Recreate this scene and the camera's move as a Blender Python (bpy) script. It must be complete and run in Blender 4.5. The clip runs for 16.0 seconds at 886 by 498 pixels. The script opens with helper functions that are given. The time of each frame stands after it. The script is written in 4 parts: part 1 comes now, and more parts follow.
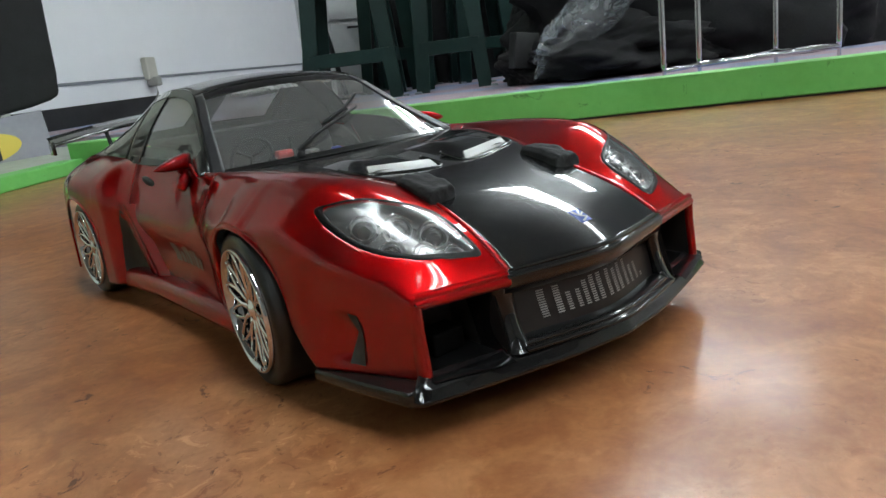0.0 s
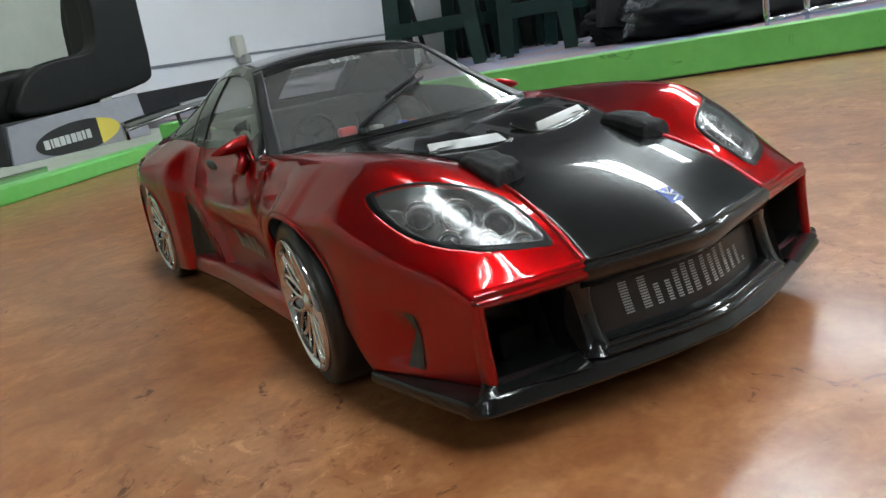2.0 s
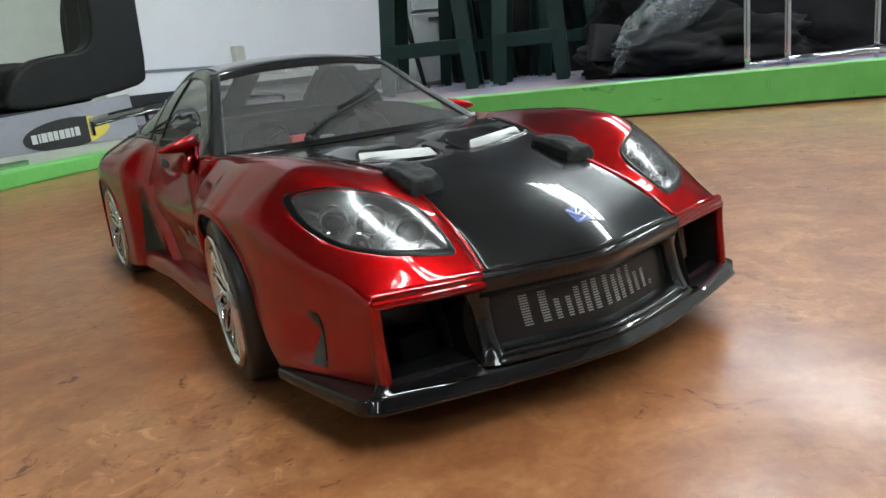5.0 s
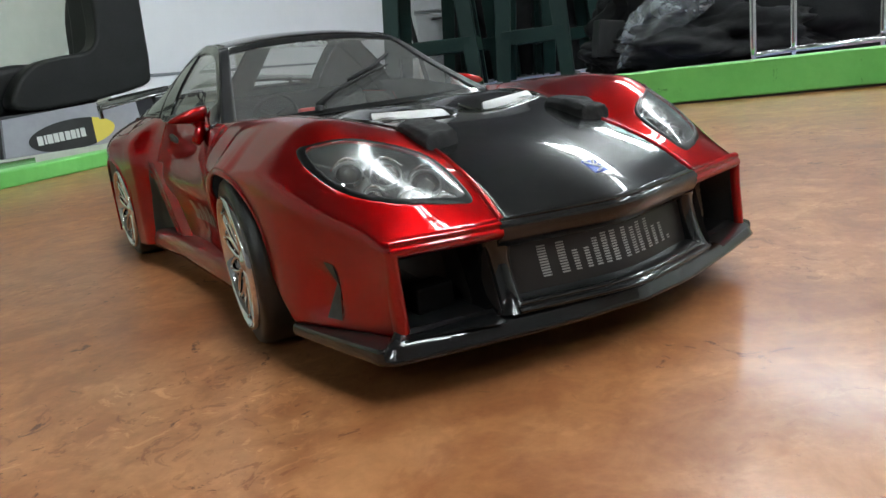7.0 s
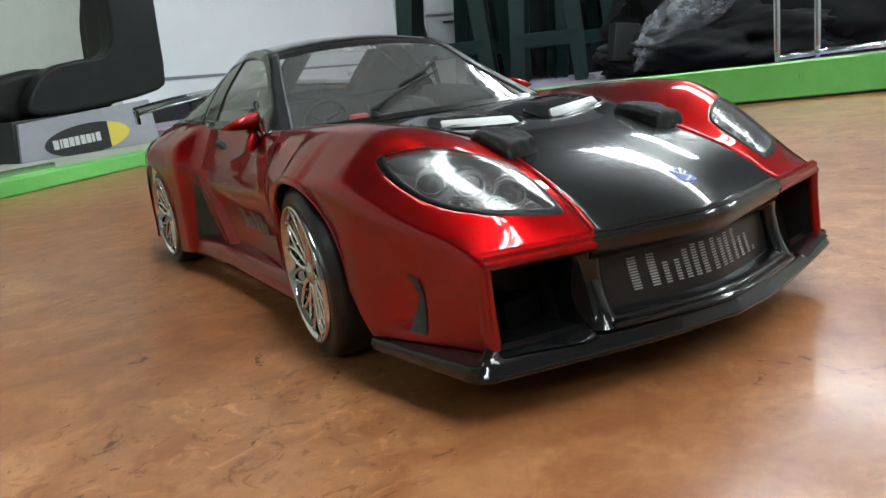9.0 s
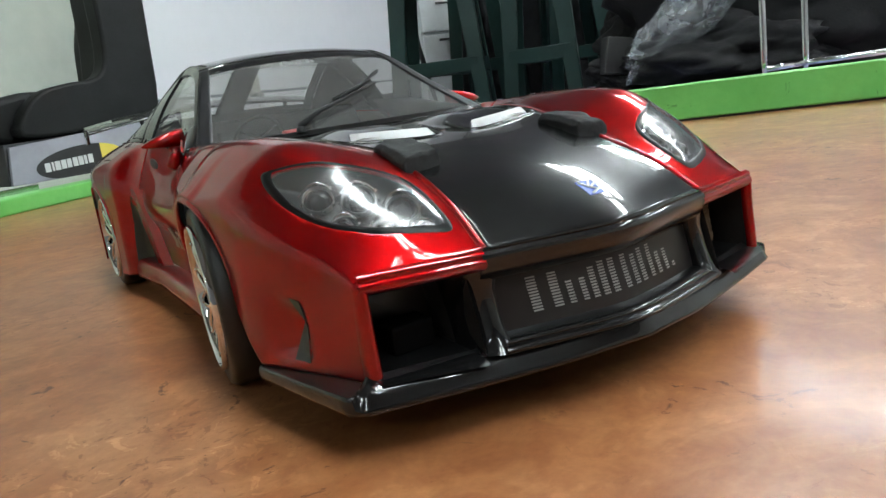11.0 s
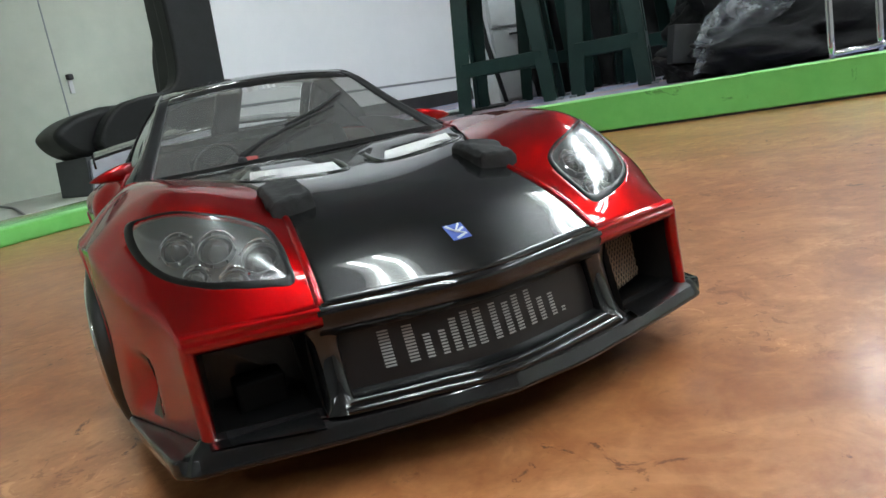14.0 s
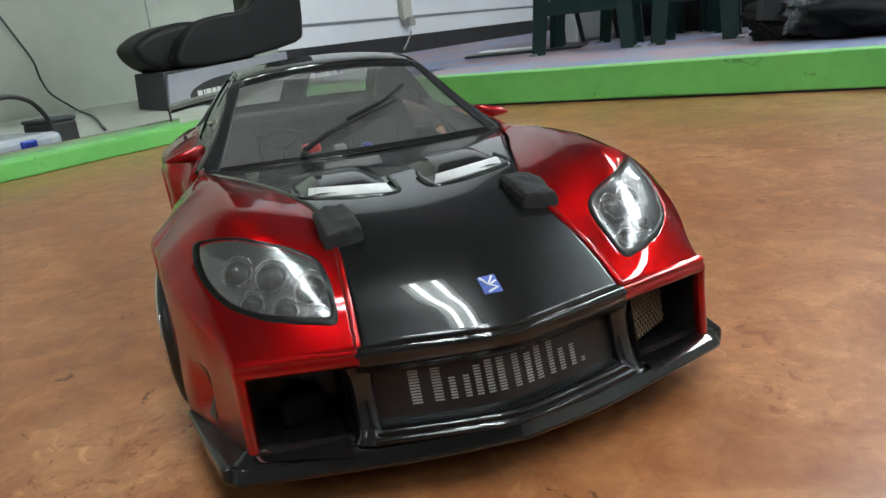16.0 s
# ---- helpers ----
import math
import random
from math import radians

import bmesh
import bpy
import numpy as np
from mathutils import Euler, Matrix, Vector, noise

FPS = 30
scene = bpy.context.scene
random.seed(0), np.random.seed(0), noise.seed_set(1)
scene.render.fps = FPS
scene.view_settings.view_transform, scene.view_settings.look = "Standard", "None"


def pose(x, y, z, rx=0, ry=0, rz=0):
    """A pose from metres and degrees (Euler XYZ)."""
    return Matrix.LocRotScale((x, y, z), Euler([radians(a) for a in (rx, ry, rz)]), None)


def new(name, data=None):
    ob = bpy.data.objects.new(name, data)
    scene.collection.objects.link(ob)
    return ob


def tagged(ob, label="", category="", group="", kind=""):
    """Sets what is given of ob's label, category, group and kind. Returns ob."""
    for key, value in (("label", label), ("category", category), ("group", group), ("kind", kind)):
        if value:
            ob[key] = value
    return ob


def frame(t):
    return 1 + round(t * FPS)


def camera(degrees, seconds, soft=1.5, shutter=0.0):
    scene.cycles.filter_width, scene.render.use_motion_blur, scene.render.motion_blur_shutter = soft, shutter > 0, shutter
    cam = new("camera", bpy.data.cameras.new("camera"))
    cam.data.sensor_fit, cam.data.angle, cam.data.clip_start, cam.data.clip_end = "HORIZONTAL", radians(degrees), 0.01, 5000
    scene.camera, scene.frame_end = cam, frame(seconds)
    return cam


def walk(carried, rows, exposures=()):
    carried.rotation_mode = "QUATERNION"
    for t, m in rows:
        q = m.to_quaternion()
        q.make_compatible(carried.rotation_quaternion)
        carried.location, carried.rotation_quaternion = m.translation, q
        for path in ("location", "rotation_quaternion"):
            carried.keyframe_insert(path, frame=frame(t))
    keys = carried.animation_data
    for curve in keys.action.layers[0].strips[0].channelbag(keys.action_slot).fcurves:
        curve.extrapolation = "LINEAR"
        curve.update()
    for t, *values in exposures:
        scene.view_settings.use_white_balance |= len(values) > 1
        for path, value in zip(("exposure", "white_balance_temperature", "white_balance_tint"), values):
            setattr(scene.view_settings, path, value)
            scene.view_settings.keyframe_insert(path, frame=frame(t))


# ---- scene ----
cam = camera(62.62, 16.0)
ROWS = [  # seconds, x, y, z, yaw, pitch, roll
    (0.0, -0.2389, -0.3283, 0.1413, -40.00, -14.79, 6.90),
    (0.5, -0.2175, -0.3227, 0.1344, -38.03, -14.46, 7.45),
    (1.0, -0.2141, -0.3145, 0.1324, -35.25, -15.50, 7.38),
    (1.5, -0.2146, -0.3076, 0.1348, -33.18, -15.74, 7.54),
    (2.0, -0.2098, -0.3065, 0.1389, -33.44, -16.38, 9.87),
    (2.5, -0.2090, -0.2993, 0.1386, -34.56, -15.49, 10.68),
    (3.0, -0.2091, -0.2960, 0.1426, -33.72, -15.42, 9.56),
    (3.5, -0.2022, -0.3049, 0.1384, -34.28, -15.05, 8.12),
    (4.0, -0.1978, -0.3135, 0.1321, -34.38, -15.04, 7.23),
    (4.2, -0.1956, -0.3177, 0.1320, -34.12, -15.06, 6.60),
    (6.3, -0.1894, -0.3403, 0.1165, -32.68, -13.65, 6.18),
    (6.5, -0.1913, -0.3381, 0.1128, -33.32, -13.79, 6.51),
    (7.0, -0.1973, -0.3291, 0.1116, -32.93, -14.13, 6.68),
    (7.5, -0.1982, -0.3289, 0.1181, -32.54, -14.14, 6.44),
    (8.0, -0.2079, -0.3207, 0.1155, -32.68, -14.18, 6.41),
    (8.2, -0.2176, -0.3121, 0.1153, -32.26, -14.40, 5.68),
    (10.5, -0.1938, -0.3035, 0.1186, -33.32, -12.49, 9.60),
    (11.0, -0.1734, -0.3130, 0.1080, -32.06, -12.46, 7.66),
    (11.5, -0.1612, -0.3157, 0.1114, -29.92, -12.31, 7.64),
    (12.0, -0.1403, -0.3159, 0.1077, -28.27, -12.48, 8.84),
    (12.5, -0.1173, -0.3164, 0.1133, -28.34, -11.74, 9.90),
    (13.0, -0.1051, -0.3144, 0.1084, -27.21, -11.28, 10.16),
    (13.5, -0.0968, -0.3236, 0.1081, -26.16, -10.13, 10.17),
    (14.0, -0.0971, -0.3363, 0.1116, -25.25, -11.97, 10.00),
    (14.5, -0.0947, -0.3444, 0.1330, -23.87, -13.75, 8.70),
    (15.0, -0.0902, -0.3491, 0.1504, -22.20, -14.61, 7.06),
    (15.5, -0.0897, -0.3496, 0.1568, -20.83, -15.81, 6.93),
    (16.0, -0.0873, -0.3497, 0.1563, -19.38, -17.03, 6.03),
]
STOPS = ((0.0, 0.80), (2.0, 0.87), (4.0, 0.97), (6.5, 1.00), (8.0, 1.00), (10.5, 1.17), (11.5, 1.17), (13.0, 1.14), (14.5, 1.06), (16.0, 1.00))
walk(cam, [(t, pose(x, y, z, 90 + pitch, roll, yaw)) for t, x, y, z, yaw, pitch, roll in ROWS], STOPS)
# ---- end of walk
# ---- world and light ----
world = bpy.data.worlds.new("world")
scene.world = world
world.use_nodes = True
world.node_tree.nodes["Background"].inputs[0].default_value = (0.8, 0.9, 1.0, 1)
world.node_tree.nodes["Background"].inputs[1].default_value = 0.05
TUBE_POWER = 26.0

TH = 0.695  # the room stands turned against the car
ROOM = Matrix.Rotation(TH, 4, "Z")


# ---- materials ----
def material(name, colour, rough=0.5, metal=0.0, coat=0.0, spec=0.5):
    m = bpy.data.materials.new(name)
    m.use_nodes = True
    b = m.node_tree.nodes["Principled BSDF"]
    b.inputs["Base Color"].default_value = (*colour, 1)
    b.inputs["Roughness"].default_value = rough
    b.inputs["Metallic"].default_value = metal
    b.inputs["Coat Weight"].default_value = coat
    b.inputs["Coat Roughness"].default_value = 0.03
    b.inputs["Specular IOR Level"].default_value = spec
    return m


def node(m, kind, **values):
    n = m.node_tree.nodes.new(kind)
    for key, value in values.items():
        n.inputs[key].default_value = value
    return n


def link(m, a, b):
    m.node_tree.links.new(a, b)


def ramp(m, source, stops):
    r = m.node_tree.nodes.new("ShaderNodeValToRGB")
    while len(r.color_ramp.elements) < len(stops):
        r.color_ramp.elements.new(0.5)
    for e, (at, c) in zip(r.color_ramp.elements, stops):
        e.position, e.color = at, (*c, 1)
    link(m, source, r.inputs[0])
    return r.outputs[0]


def noise_of(m, scale, detail=4.0, rough=0.55, distort=0.0):
    co = m.node_tree.nodes.new("ShaderNodeTexCoord")
    n = node(m, "ShaderNodeTexNoise", Scale=scale, Detail=detail, Roughness=rough, Distortion=distort)
    link(m, co.outputs["Object"], n.inputs["Vector"])
    return n.outputs["Fac"]


def mixed(m, fac, a, b, kind="MIX"):
    n = m.node_tree.nodes.new("ShaderNodeMix")
    n.data_type, n.blend_type = "RGBA", kind
    for socket, value in ((n.inputs[0], fac), (n.inputs[6], a), (n.inputs[7], b)):
        if isinstance(value, (int, float)):
            socket.default_value = value
        elif isinstance(value, tuple):
            socket.default_value = (*value, 1)
        else:
            link(m, value, socket)
    return n.outputs[2]


def bump(m, height, strength, distance):
    n = node(m, "ShaderNodeBump", Strength=strength, Distance=distance)
    link(m, height, n.inputs["Height"])
    link(m, n.outputs[0], m.node_tree.nodes["Principled BSDF"].inputs["Normal"])


def varied(name, dark, light, scale, rough=0.5, rough2=None, metal=0.0, coat=0.0, relief=0.0, detail=5.0):
    """A surface whose colour and gloss vary at two scales."""
    m = material(name, dark, rough, metal, coat)
    b = m.node_tree.nodes["Principled BSDF"]
    wide, fine = noise_of(m, scale, detail), noise_of(m, scale * 9, 3.0)
    both = mixed(m, 0.35, wide, fine)
    link(m, ramp(m, both, [(0.32, dark), (0.68, light)]), b.inputs["Base Color"])
    if rough2 is not None:
        r = node(m, "ShaderNodeMapRange")
        r.inputs["To Min"].default_value, r.inputs["To Max"].default_value = rough, rough2
        link(m, wide, r.inputs["Value"])
        link(m, r.outputs[0], b.inputs["Roughness"])
    if relief:
        bump(m, fine, 0.5, relief)
    return m


def pane(name, tint, gloss=0.02, haze=0.05, shine=0.045):
    """Thin clear sheet: tinted see-through with a mirror sheen on top."""
    m = bpy.data.materials.new(name)
    m.use_nodes = True
    nt = m.node_tree
    nt.nodes.remove(nt.nodes["Principled BSDF"])
    t = node(m, "ShaderNodeBsdfTransparent", Color=(*tint, 1))
    g = node(m, "ShaderNodeBsdfGlossy", Color=(1, 1, 1, 1), Roughness=gloss)
    w = nt.nodes.new("ShaderNodeLayerWeight")
    w.inputs["Blend"].default_value = 0.5
    p = nt.nodes.new("ShaderNodeMath")
    p.operation = "POWER"
    link(m, w.outputs["Facing"], p.inputs[0])
    p.inputs[1].default_value = 4.0
    f = node(m, "ShaderNodeMapRange")
    f.inputs["To Min"].default_value, f.inputs["To Max"].default_value = shine, 0.9
    link(m, p.outputs[0], f.inputs["Value"])
    s = nt.nodes.new("ShaderNodeMixShader")
    h = nt.nodes.new("ShaderNodeMixShader")
    d = node(m, "ShaderNodeBsdfDiffuse", Color=(0.7, 0.7, 0.68, 1))
    scuff = ramp(m, noise_of(m, 14.0, 2.0), [(0.2, (haze * 0.85,) * 3), (0.8, (haze * 1.15,) * 3)])
    link(m, scuff, h.inputs[0])
    link(m, t.outputs[0], h.inputs[1])
    link(m, d.outputs[0], h.inputs[2])
    link(m, f.outputs[0], s.inputs[0])
    link(m, h.outputs[0], s.inputs[1])
    link(m, g.outputs[0], s.inputs[2])
    link(m, s.outputs[0], nt.nodes["Material Output"].inputs[0])
    return m


def glow(name, colour, strength):
    m = material(name, colour)
    b = m.node_tree.nodes["Principled BSDF"]
    b.inputs["Emission Color"].default_value = (*colour, 1)
    b.inputs["Emission Strength"].default_value = strength
    return m


def paint(name, dark, light, flake=0.5, gloss=1.5, rough=0.34, spec=0.12, coat=0.012):
    """Candy paint: metal flake under a clear coat, with faint waviness."""
    m = material(name, light, rough, flake, 1.0, spec)
    b = m.node_tree.nodes["Principled BSDF"]
    lw = m.node_tree.nodes.new("ShaderNodeTexNoise")
    lw.inputs["Scale"].default_value = 900.0
    link(m, ramp(m, lw.outputs["Fac"], [(0.35, dark), (0.7, light)]), b.inputs["Base Color"])
    b.inputs["Coat Roughness"].default_value = coat
    b.inputs["Coat IOR"].default_value = gloss
    wave = noise_of(m, 45.0, 2.0)
    n = node(m, "ShaderNodeBump", Strength=0.14, Distance=0.0002)
    link(m, wave, n.inputs["Height"])
    link(m, n.outputs[0], b.inputs["Coat Normal"])
    return m


RED = paint("candy_red", (0.19, 0.0004, 0.0013), (0.49, 0.0014, 0.0028), 0.9, 1.55, 0.34)
RED.node_tree.nodes["Principled BSDF"].inputs["Specular Tint"].default_value = (0.68, 0.13, 0.14, 1)
BLACK = paint("black_gloss", (0.004, 0.004, 0.0042), (0.008, 0.008, 0.0082), 0.0, 1.5, 0.3, 0.08)
HOOD = paint("hood_black", (0.003, 0.0033, 0.0033), (0.006, 0.0064, 0.0064), 0.1, 1.45, 0.24, 0.2, 0.03)
LIPBLACK = paint("splitter_black", (0.004, 0.004, 0.0042), (0.009, 0.009, 0.0092), 0.0, 1.5, 0.3, 0.08)
VENTGREY = varied("vent_grey", (0.03, 0.03, 0.03), (0.06, 0.06, 0.058), 400, 0.6)
DUCT = varied("duct_inside", (0.016, 0.014, 0.013), (0.034, 0.030, 0.028), 60, 0.25, 0.4)
DUCTBLACK = material("duct_black", (0.003, 0.003, 0.003), 0.6, spec=0.08)
DARK = material("dark_inside", (0.014, 0.014, 0.0145), 0.38, spec=0.4)
MATT = varied("matt_black", (0.004, 0.004, 0.0045), (0.012, 0.012, 0.013), 60, 0.7, 0.95, relief=0.0006)
RUBBER = varied("tyre_rubber", (0.004, 0.004, 0.004), (0.009, 0.009, 0.009), 40, 0.28, 0.45)
CHROME = material("chrome", (0.66, 0.66, 0.68), 0.04, 1.0)
STEEL = material("steel", (0.65, 0.65, 0.66), 0.18, 1.0)
SILVER = material("silver_print", (0.62, 0.63, 0.62), 0.4)
LETTER = material("letter_silver", (0.22, 0.22, 0.215), 0.45)
VENTBACK = material("vent_backing", (0.05, 0.05, 0.05), 0.6)
BLUE = material("badge_blue", (0.045, 0.085, 0.33), 0.4)
SATIN = varied("satin_black", (0.006, 0.006, 0.0065), (0.012, 0.012, 0.013), 70, 0.30, 0.42)
SATIN.node_tree.nodes["Principled BSDF"].inputs["Specular IOR Level"].default_value = 0.18
STRIPFILM = pane("pale_strip_film", (0.8, 0.8, 0.78), gloss=0.2, haze=0.24)
WIND = pane("windscreen_clear", (0.84, 0.84, 0.82), haze=0.105)
SIDE = pane("side_window_clear", (0.80, 0.80, 0.79), haze=0.09)
REAR = pane("rear_window_clear", (0.84, 0.84, 0.83), gloss=0.4, haze=0.07)
LENS = pane("headlight_lens", (0.88, 0.89, 0.88), gloss=0.19, haze=0.06, shine=0.13)
BUCKET = varied("headlight_bucket", (0.035, 0.037, 0.037), (0.10, 0.105, 0.105), 120, 0.28, 0.45, metal=0.4)
LAMPRING = material("lamp_ring_metal", (0.20, 0.20, 0.205), 0.3, 1.0)
NETTING = material("net_metal", (0.24, 0.17, 0.11), 0.4, 0.3)
GASKET = material("gasket_black", (0.003, 0.003, 0.003), 0.35, spec=0.2)
NETSILVER = material("net_silver", (0.80, 0.80, 0.80), 0.4)
DOORPRINT = material("door_print", (0.17, 0.165, 0.15), 0.45)
BARREL = material("barrel_dark", (0.02, 0.02, 0.022), 0.3, 0.7)
LAMPGLASS = material("lamp_glass", (0.022, 0.022, 0.024), 0.22, 0.2, 0.3)
REDPLASTIC = material("red_plastic", (0.55, 0.03, 0.03), 0.4)
BLUEPLASTIC = material("blue_anodised", (0.04, 0.07, 0.4), 0.3, 0.7)


# ---- mesh helpers ----
def part(name, bm, mat, parent=None, label="", smooth=True, out=None):
    me = bpy.data.meshes.new(name)
    bmesh.ops.recalc_face_normals(bm, faces=bm.faces)
    if out is not None:
        bm.normal_update()
        if sum(f.calc_area() * f.normal.dot(f.calc_center_median() - Vector(out)) for f in bm.faces) < 0:
            bmesh.ops.reverse_faces(bm, faces=bm.faces)
    bm.to_mesh(me)
    bm.free()
    me.materials.append(mat)
    if smooth:
        me.polygons.foreach_set("use_smooth", [True] * len(me.polygons))
    ob = new(name, me)
    if parent:
        ob.parent = parent
    if label:
        tagged(ob, label)
    return ob


def sharp(ob, degrees=40):
    ob.data.set_sharp_from_angle(angle=radians(degrees))
    return ob


def thick(ob, t, offset=-1.0, lining=None):
    s = ob.modifiers.new("thickness", "SOLIDIFY")
    s.thickness, s.offset = t, offset
    if lining:
        ob.data.materials.append(lining)
        s.material_offset = 1
    return ob


def rounded(ob, width, segments=2):
    b = ob.modifiers.new("edges", "BEVEL")
    b.width, b.segments, b.limit_method, b.angle_limit = width, segments, "ANGLE", radians(35)
    return ob


def box(bm, x0, y0, z0, x1, y1, z1):
    v = [bm.verts.new((x, y, z)) for z in (z0, z1) for y in (y0, y1) for x in (x0, x1)]
    for f in ((0, 2, 3, 1), (4, 5, 7, 6), (0, 1, 5, 4), (2, 6, 7, 3), (0, 4, 6, 2), (1, 3, 7, 5)):
        bm.faces.new([v[i] for i in f])
    return v


def boxpart(name, mat, parent, a, b, bevel=0.0, label=""):
    bm = bmesh.new()
    box(bm, *a, *b)
    ob = part(name, bm, mat, parent, label, smooth=False)
    return rounded(ob, bevel) if bevel else ob


def grid(bm, rows, closed=False):
    vs = [[bm.verts.new(p) for p in r] for r in rows]
    for a, b in zip(vs, vs[1:]):
        k = len(a)
        for i in range(k if closed else k - 1):
            j = (i + 1) % k
            try:
                bm.faces.new((a[i], a[j], b[j], b[i]))
            except ValueError:
                pass
    return vs


def tube(bm, path, r, sides=8, closed=False):
    """A round bar along a path of points; r may be a number or one radius for each point."""
    pts = [Vector(p) for p in path]
    rows = []
    for i, p in enumerate(pts):
        a = pts[i - 1] if i or closed else p
        b = pts[(i + 1) % len(pts)] if i < len(pts) - 1 or closed else p
        q = (b - a).normalized().to_track_quat("Z", "Y")
        rr = r[i] if isinstance(r, (list, tuple)) else r
        rows.append([p + q @ Vector((rr * math.cos(t), rr * math.sin(t), 0)) for t in (2 * math.pi * k / sides for k in range(sides))])
    if closed:
        rows.append(rows[0])
    vs = grid(bm, rows, True)
    if not closed:
        bm.faces.new(vs[0][::-1])
        bm.faces.new(vs[-1])


def lathe(bm, profile, sides=48, axis="X", centre=(0, 0, 0)):
    """Turns (along, radius) pairs round an axis."""
    c = Vector(centre)
    rows = []
    for h, r in profile:
        row = []
        for k in range(sides):
            t = 2 * math.pi * k / sides
            row.append(c + (Vector((h, r * math.cos(t), r * math.sin(t))) if axis == "X" else Vector((r * math.cos(t), r * math.sin(t), h))))
        rows.append(row)
    return grid(bm, rows, True)


def curve(knots):
    """A smooth function through (at, value) knots, without overshoot."""
    xs, ys = [k[0] for k in knots], [k[1] for k in knots]
    d = [(ys[i + 1] - ys[i]) / (xs[i + 1] - xs[i]) for i in range(len(xs) - 1)]
    s = [d[0]] + [0 if a * b <= 0 else 2 * a * b / (a + b) for a, b in zip(d, d[1:])] + [d[-1]]

    def value(x):
        x = min(max(x, xs[0]), xs[-1])
        i = max(j for j in range(len(xs) - 1) if xs[j] <= x)
        h = xs[i + 1] - xs[i]
        t = (x - xs[i]) / h
        return ((2 * t ** 3 - 3 * t * t + 1) * ys[i] + (t ** 3 - 2 * t * t + t) * h * s[i]
                + (3 * t * t - 2 * t ** 3) * ys[i + 1] + (t ** 3 - t * t) * h * s[i + 1])
    return value


def steps(a, b, n):
    return [a + (b - a) * i / n for i in range(n + 1)]


# ---- the model car: sections across it, in millimetres along its length ----
Z0 = curve([(-139, 57), (-134, 60.5), (-126, 65.5), (-110, 73), (-85, 81), (-60, 86), (-20, 90), (20, 92), (62, 92.5)])
X1 = curve([(-139, 51), (-126, 49.5), (-110, 48), (-85, 46), (-60, 47), (-20, 58), (20, 73), (62, 87)])
Z1 = curve([(-139, 57), (-134, 60), (-126, 65), (-110, 72), (-85, 80), (-60, 87), (-20, 92.5), (20, 94), (62, 93)])
X2 = curve([(-139, 72), (-110, 75), (-85, 79), (-60, 83.5), (-20, 89), (20, 91), (62, 90), (112, 82), (180, 86), (250, 86), (335, 80)])
Z2 = curve([(-139, 55.5), (-134, 60), (-126, 66), (-110, 76), (-85, 89.5), (-60, 96), (-20, 97.8), (20, 96.5), (62, 94), (112, 97), (180, 98), (250, 100), (300, 99), (335, 95)])
X3 = curve([(-139, 90), (-126, 93), (-110, 99), (-85, 105), (-60, 108), (-20, 110), (20, 107.5), (62, 99), (90, 97.5), (180, 98.5), (194, 102), (206, 109), (257, 112), (300, 108), (335, 100)])
Z3 = curve([(-139, 53.5), (-126, 60), (-110, 66), (-85, 74), (-60, 80), (-20, 79), (20, 78), (50, 72), (80, 64), (180, 65), (196, 72), (210, 84), (257, 86), (335, 82)])
X4 = curve([(-139, 90.4), (-126, 94.6), (-110, 100.2), (-95, 104.6), (-85, 107), (-76, 108.6), (-66, 109.4), (-50, 110.2), (-36, 111), (-20, 112.5), (10, 111.5), (30, 106), (62, 97), (112, 93.5), (180, 95), (194, 99), (206, 111), (257, 116), (300, 113), (335, 104)])
Z4 = curve([(-139, 42), (-110, 48), (-60, 54), (0, 58), (50, 50), (80, 42), (180, 42), (210, 55), (257, 58), (335, 56)])
X5 = curve([(-139, 90), (-126, 95), (-110, 101), (-95, 106), (-85, 109), (-74, 110), (-66, 110), (-50, 111), (-36, 112.5), (-14, 114), (8, 112), (20, 106), (30, 102), (62, 97.5), (112, 93), (180, 94.5), (194, 101), (206, 112), (257, 117), (300, 114), (335, 106)])
ARCHES = ((-14.0, 38.0, 42.0), (257.0, 36.0, 39.0))


def bottom(y):
    z = 23.0 if y < 0 else 15.0
    at = y + sweep(108, y)
    for yc, zc, r in ARCHES:
        ry = 36.0 if yc < 0 < at - yc else r
        if abs(at - yc) < ry:
            z = max(z, zc + math.sqrt(1 - ((at - yc) / ry) ** 2) * r * 0.97)
    if -70 < at < -24:
        z = max(z, 23 + (at + 70) * 1.2)
    return z


def sweep(x, y):
    """The nose runs back towards the corners, like an arrow."""
    f = min(max((-15 - y) / 124, 0), 1)
    return 0.27 * (math.sqrt(x * x + 144) - 12) * f * f * (3 - 2 * f)


def section(y):
    """The outer half of a section, from the bonnet's edge to the sill."""
    zb = bottom(y)
    z4 = max(Z4(y), zb + 1.6)
    z3 = max(Z3(y), z4 + 1.6)
    return [(X1(y), Z1(y)), (X2(y), Z2(y)), (X3(y), z3), (X4(y), z4), (X5(y), zb)]


def ease(a, b, v):
    t = min(max((v - a) / (b - a), 0), 1)
    return t * t * (3 - 2 * t)


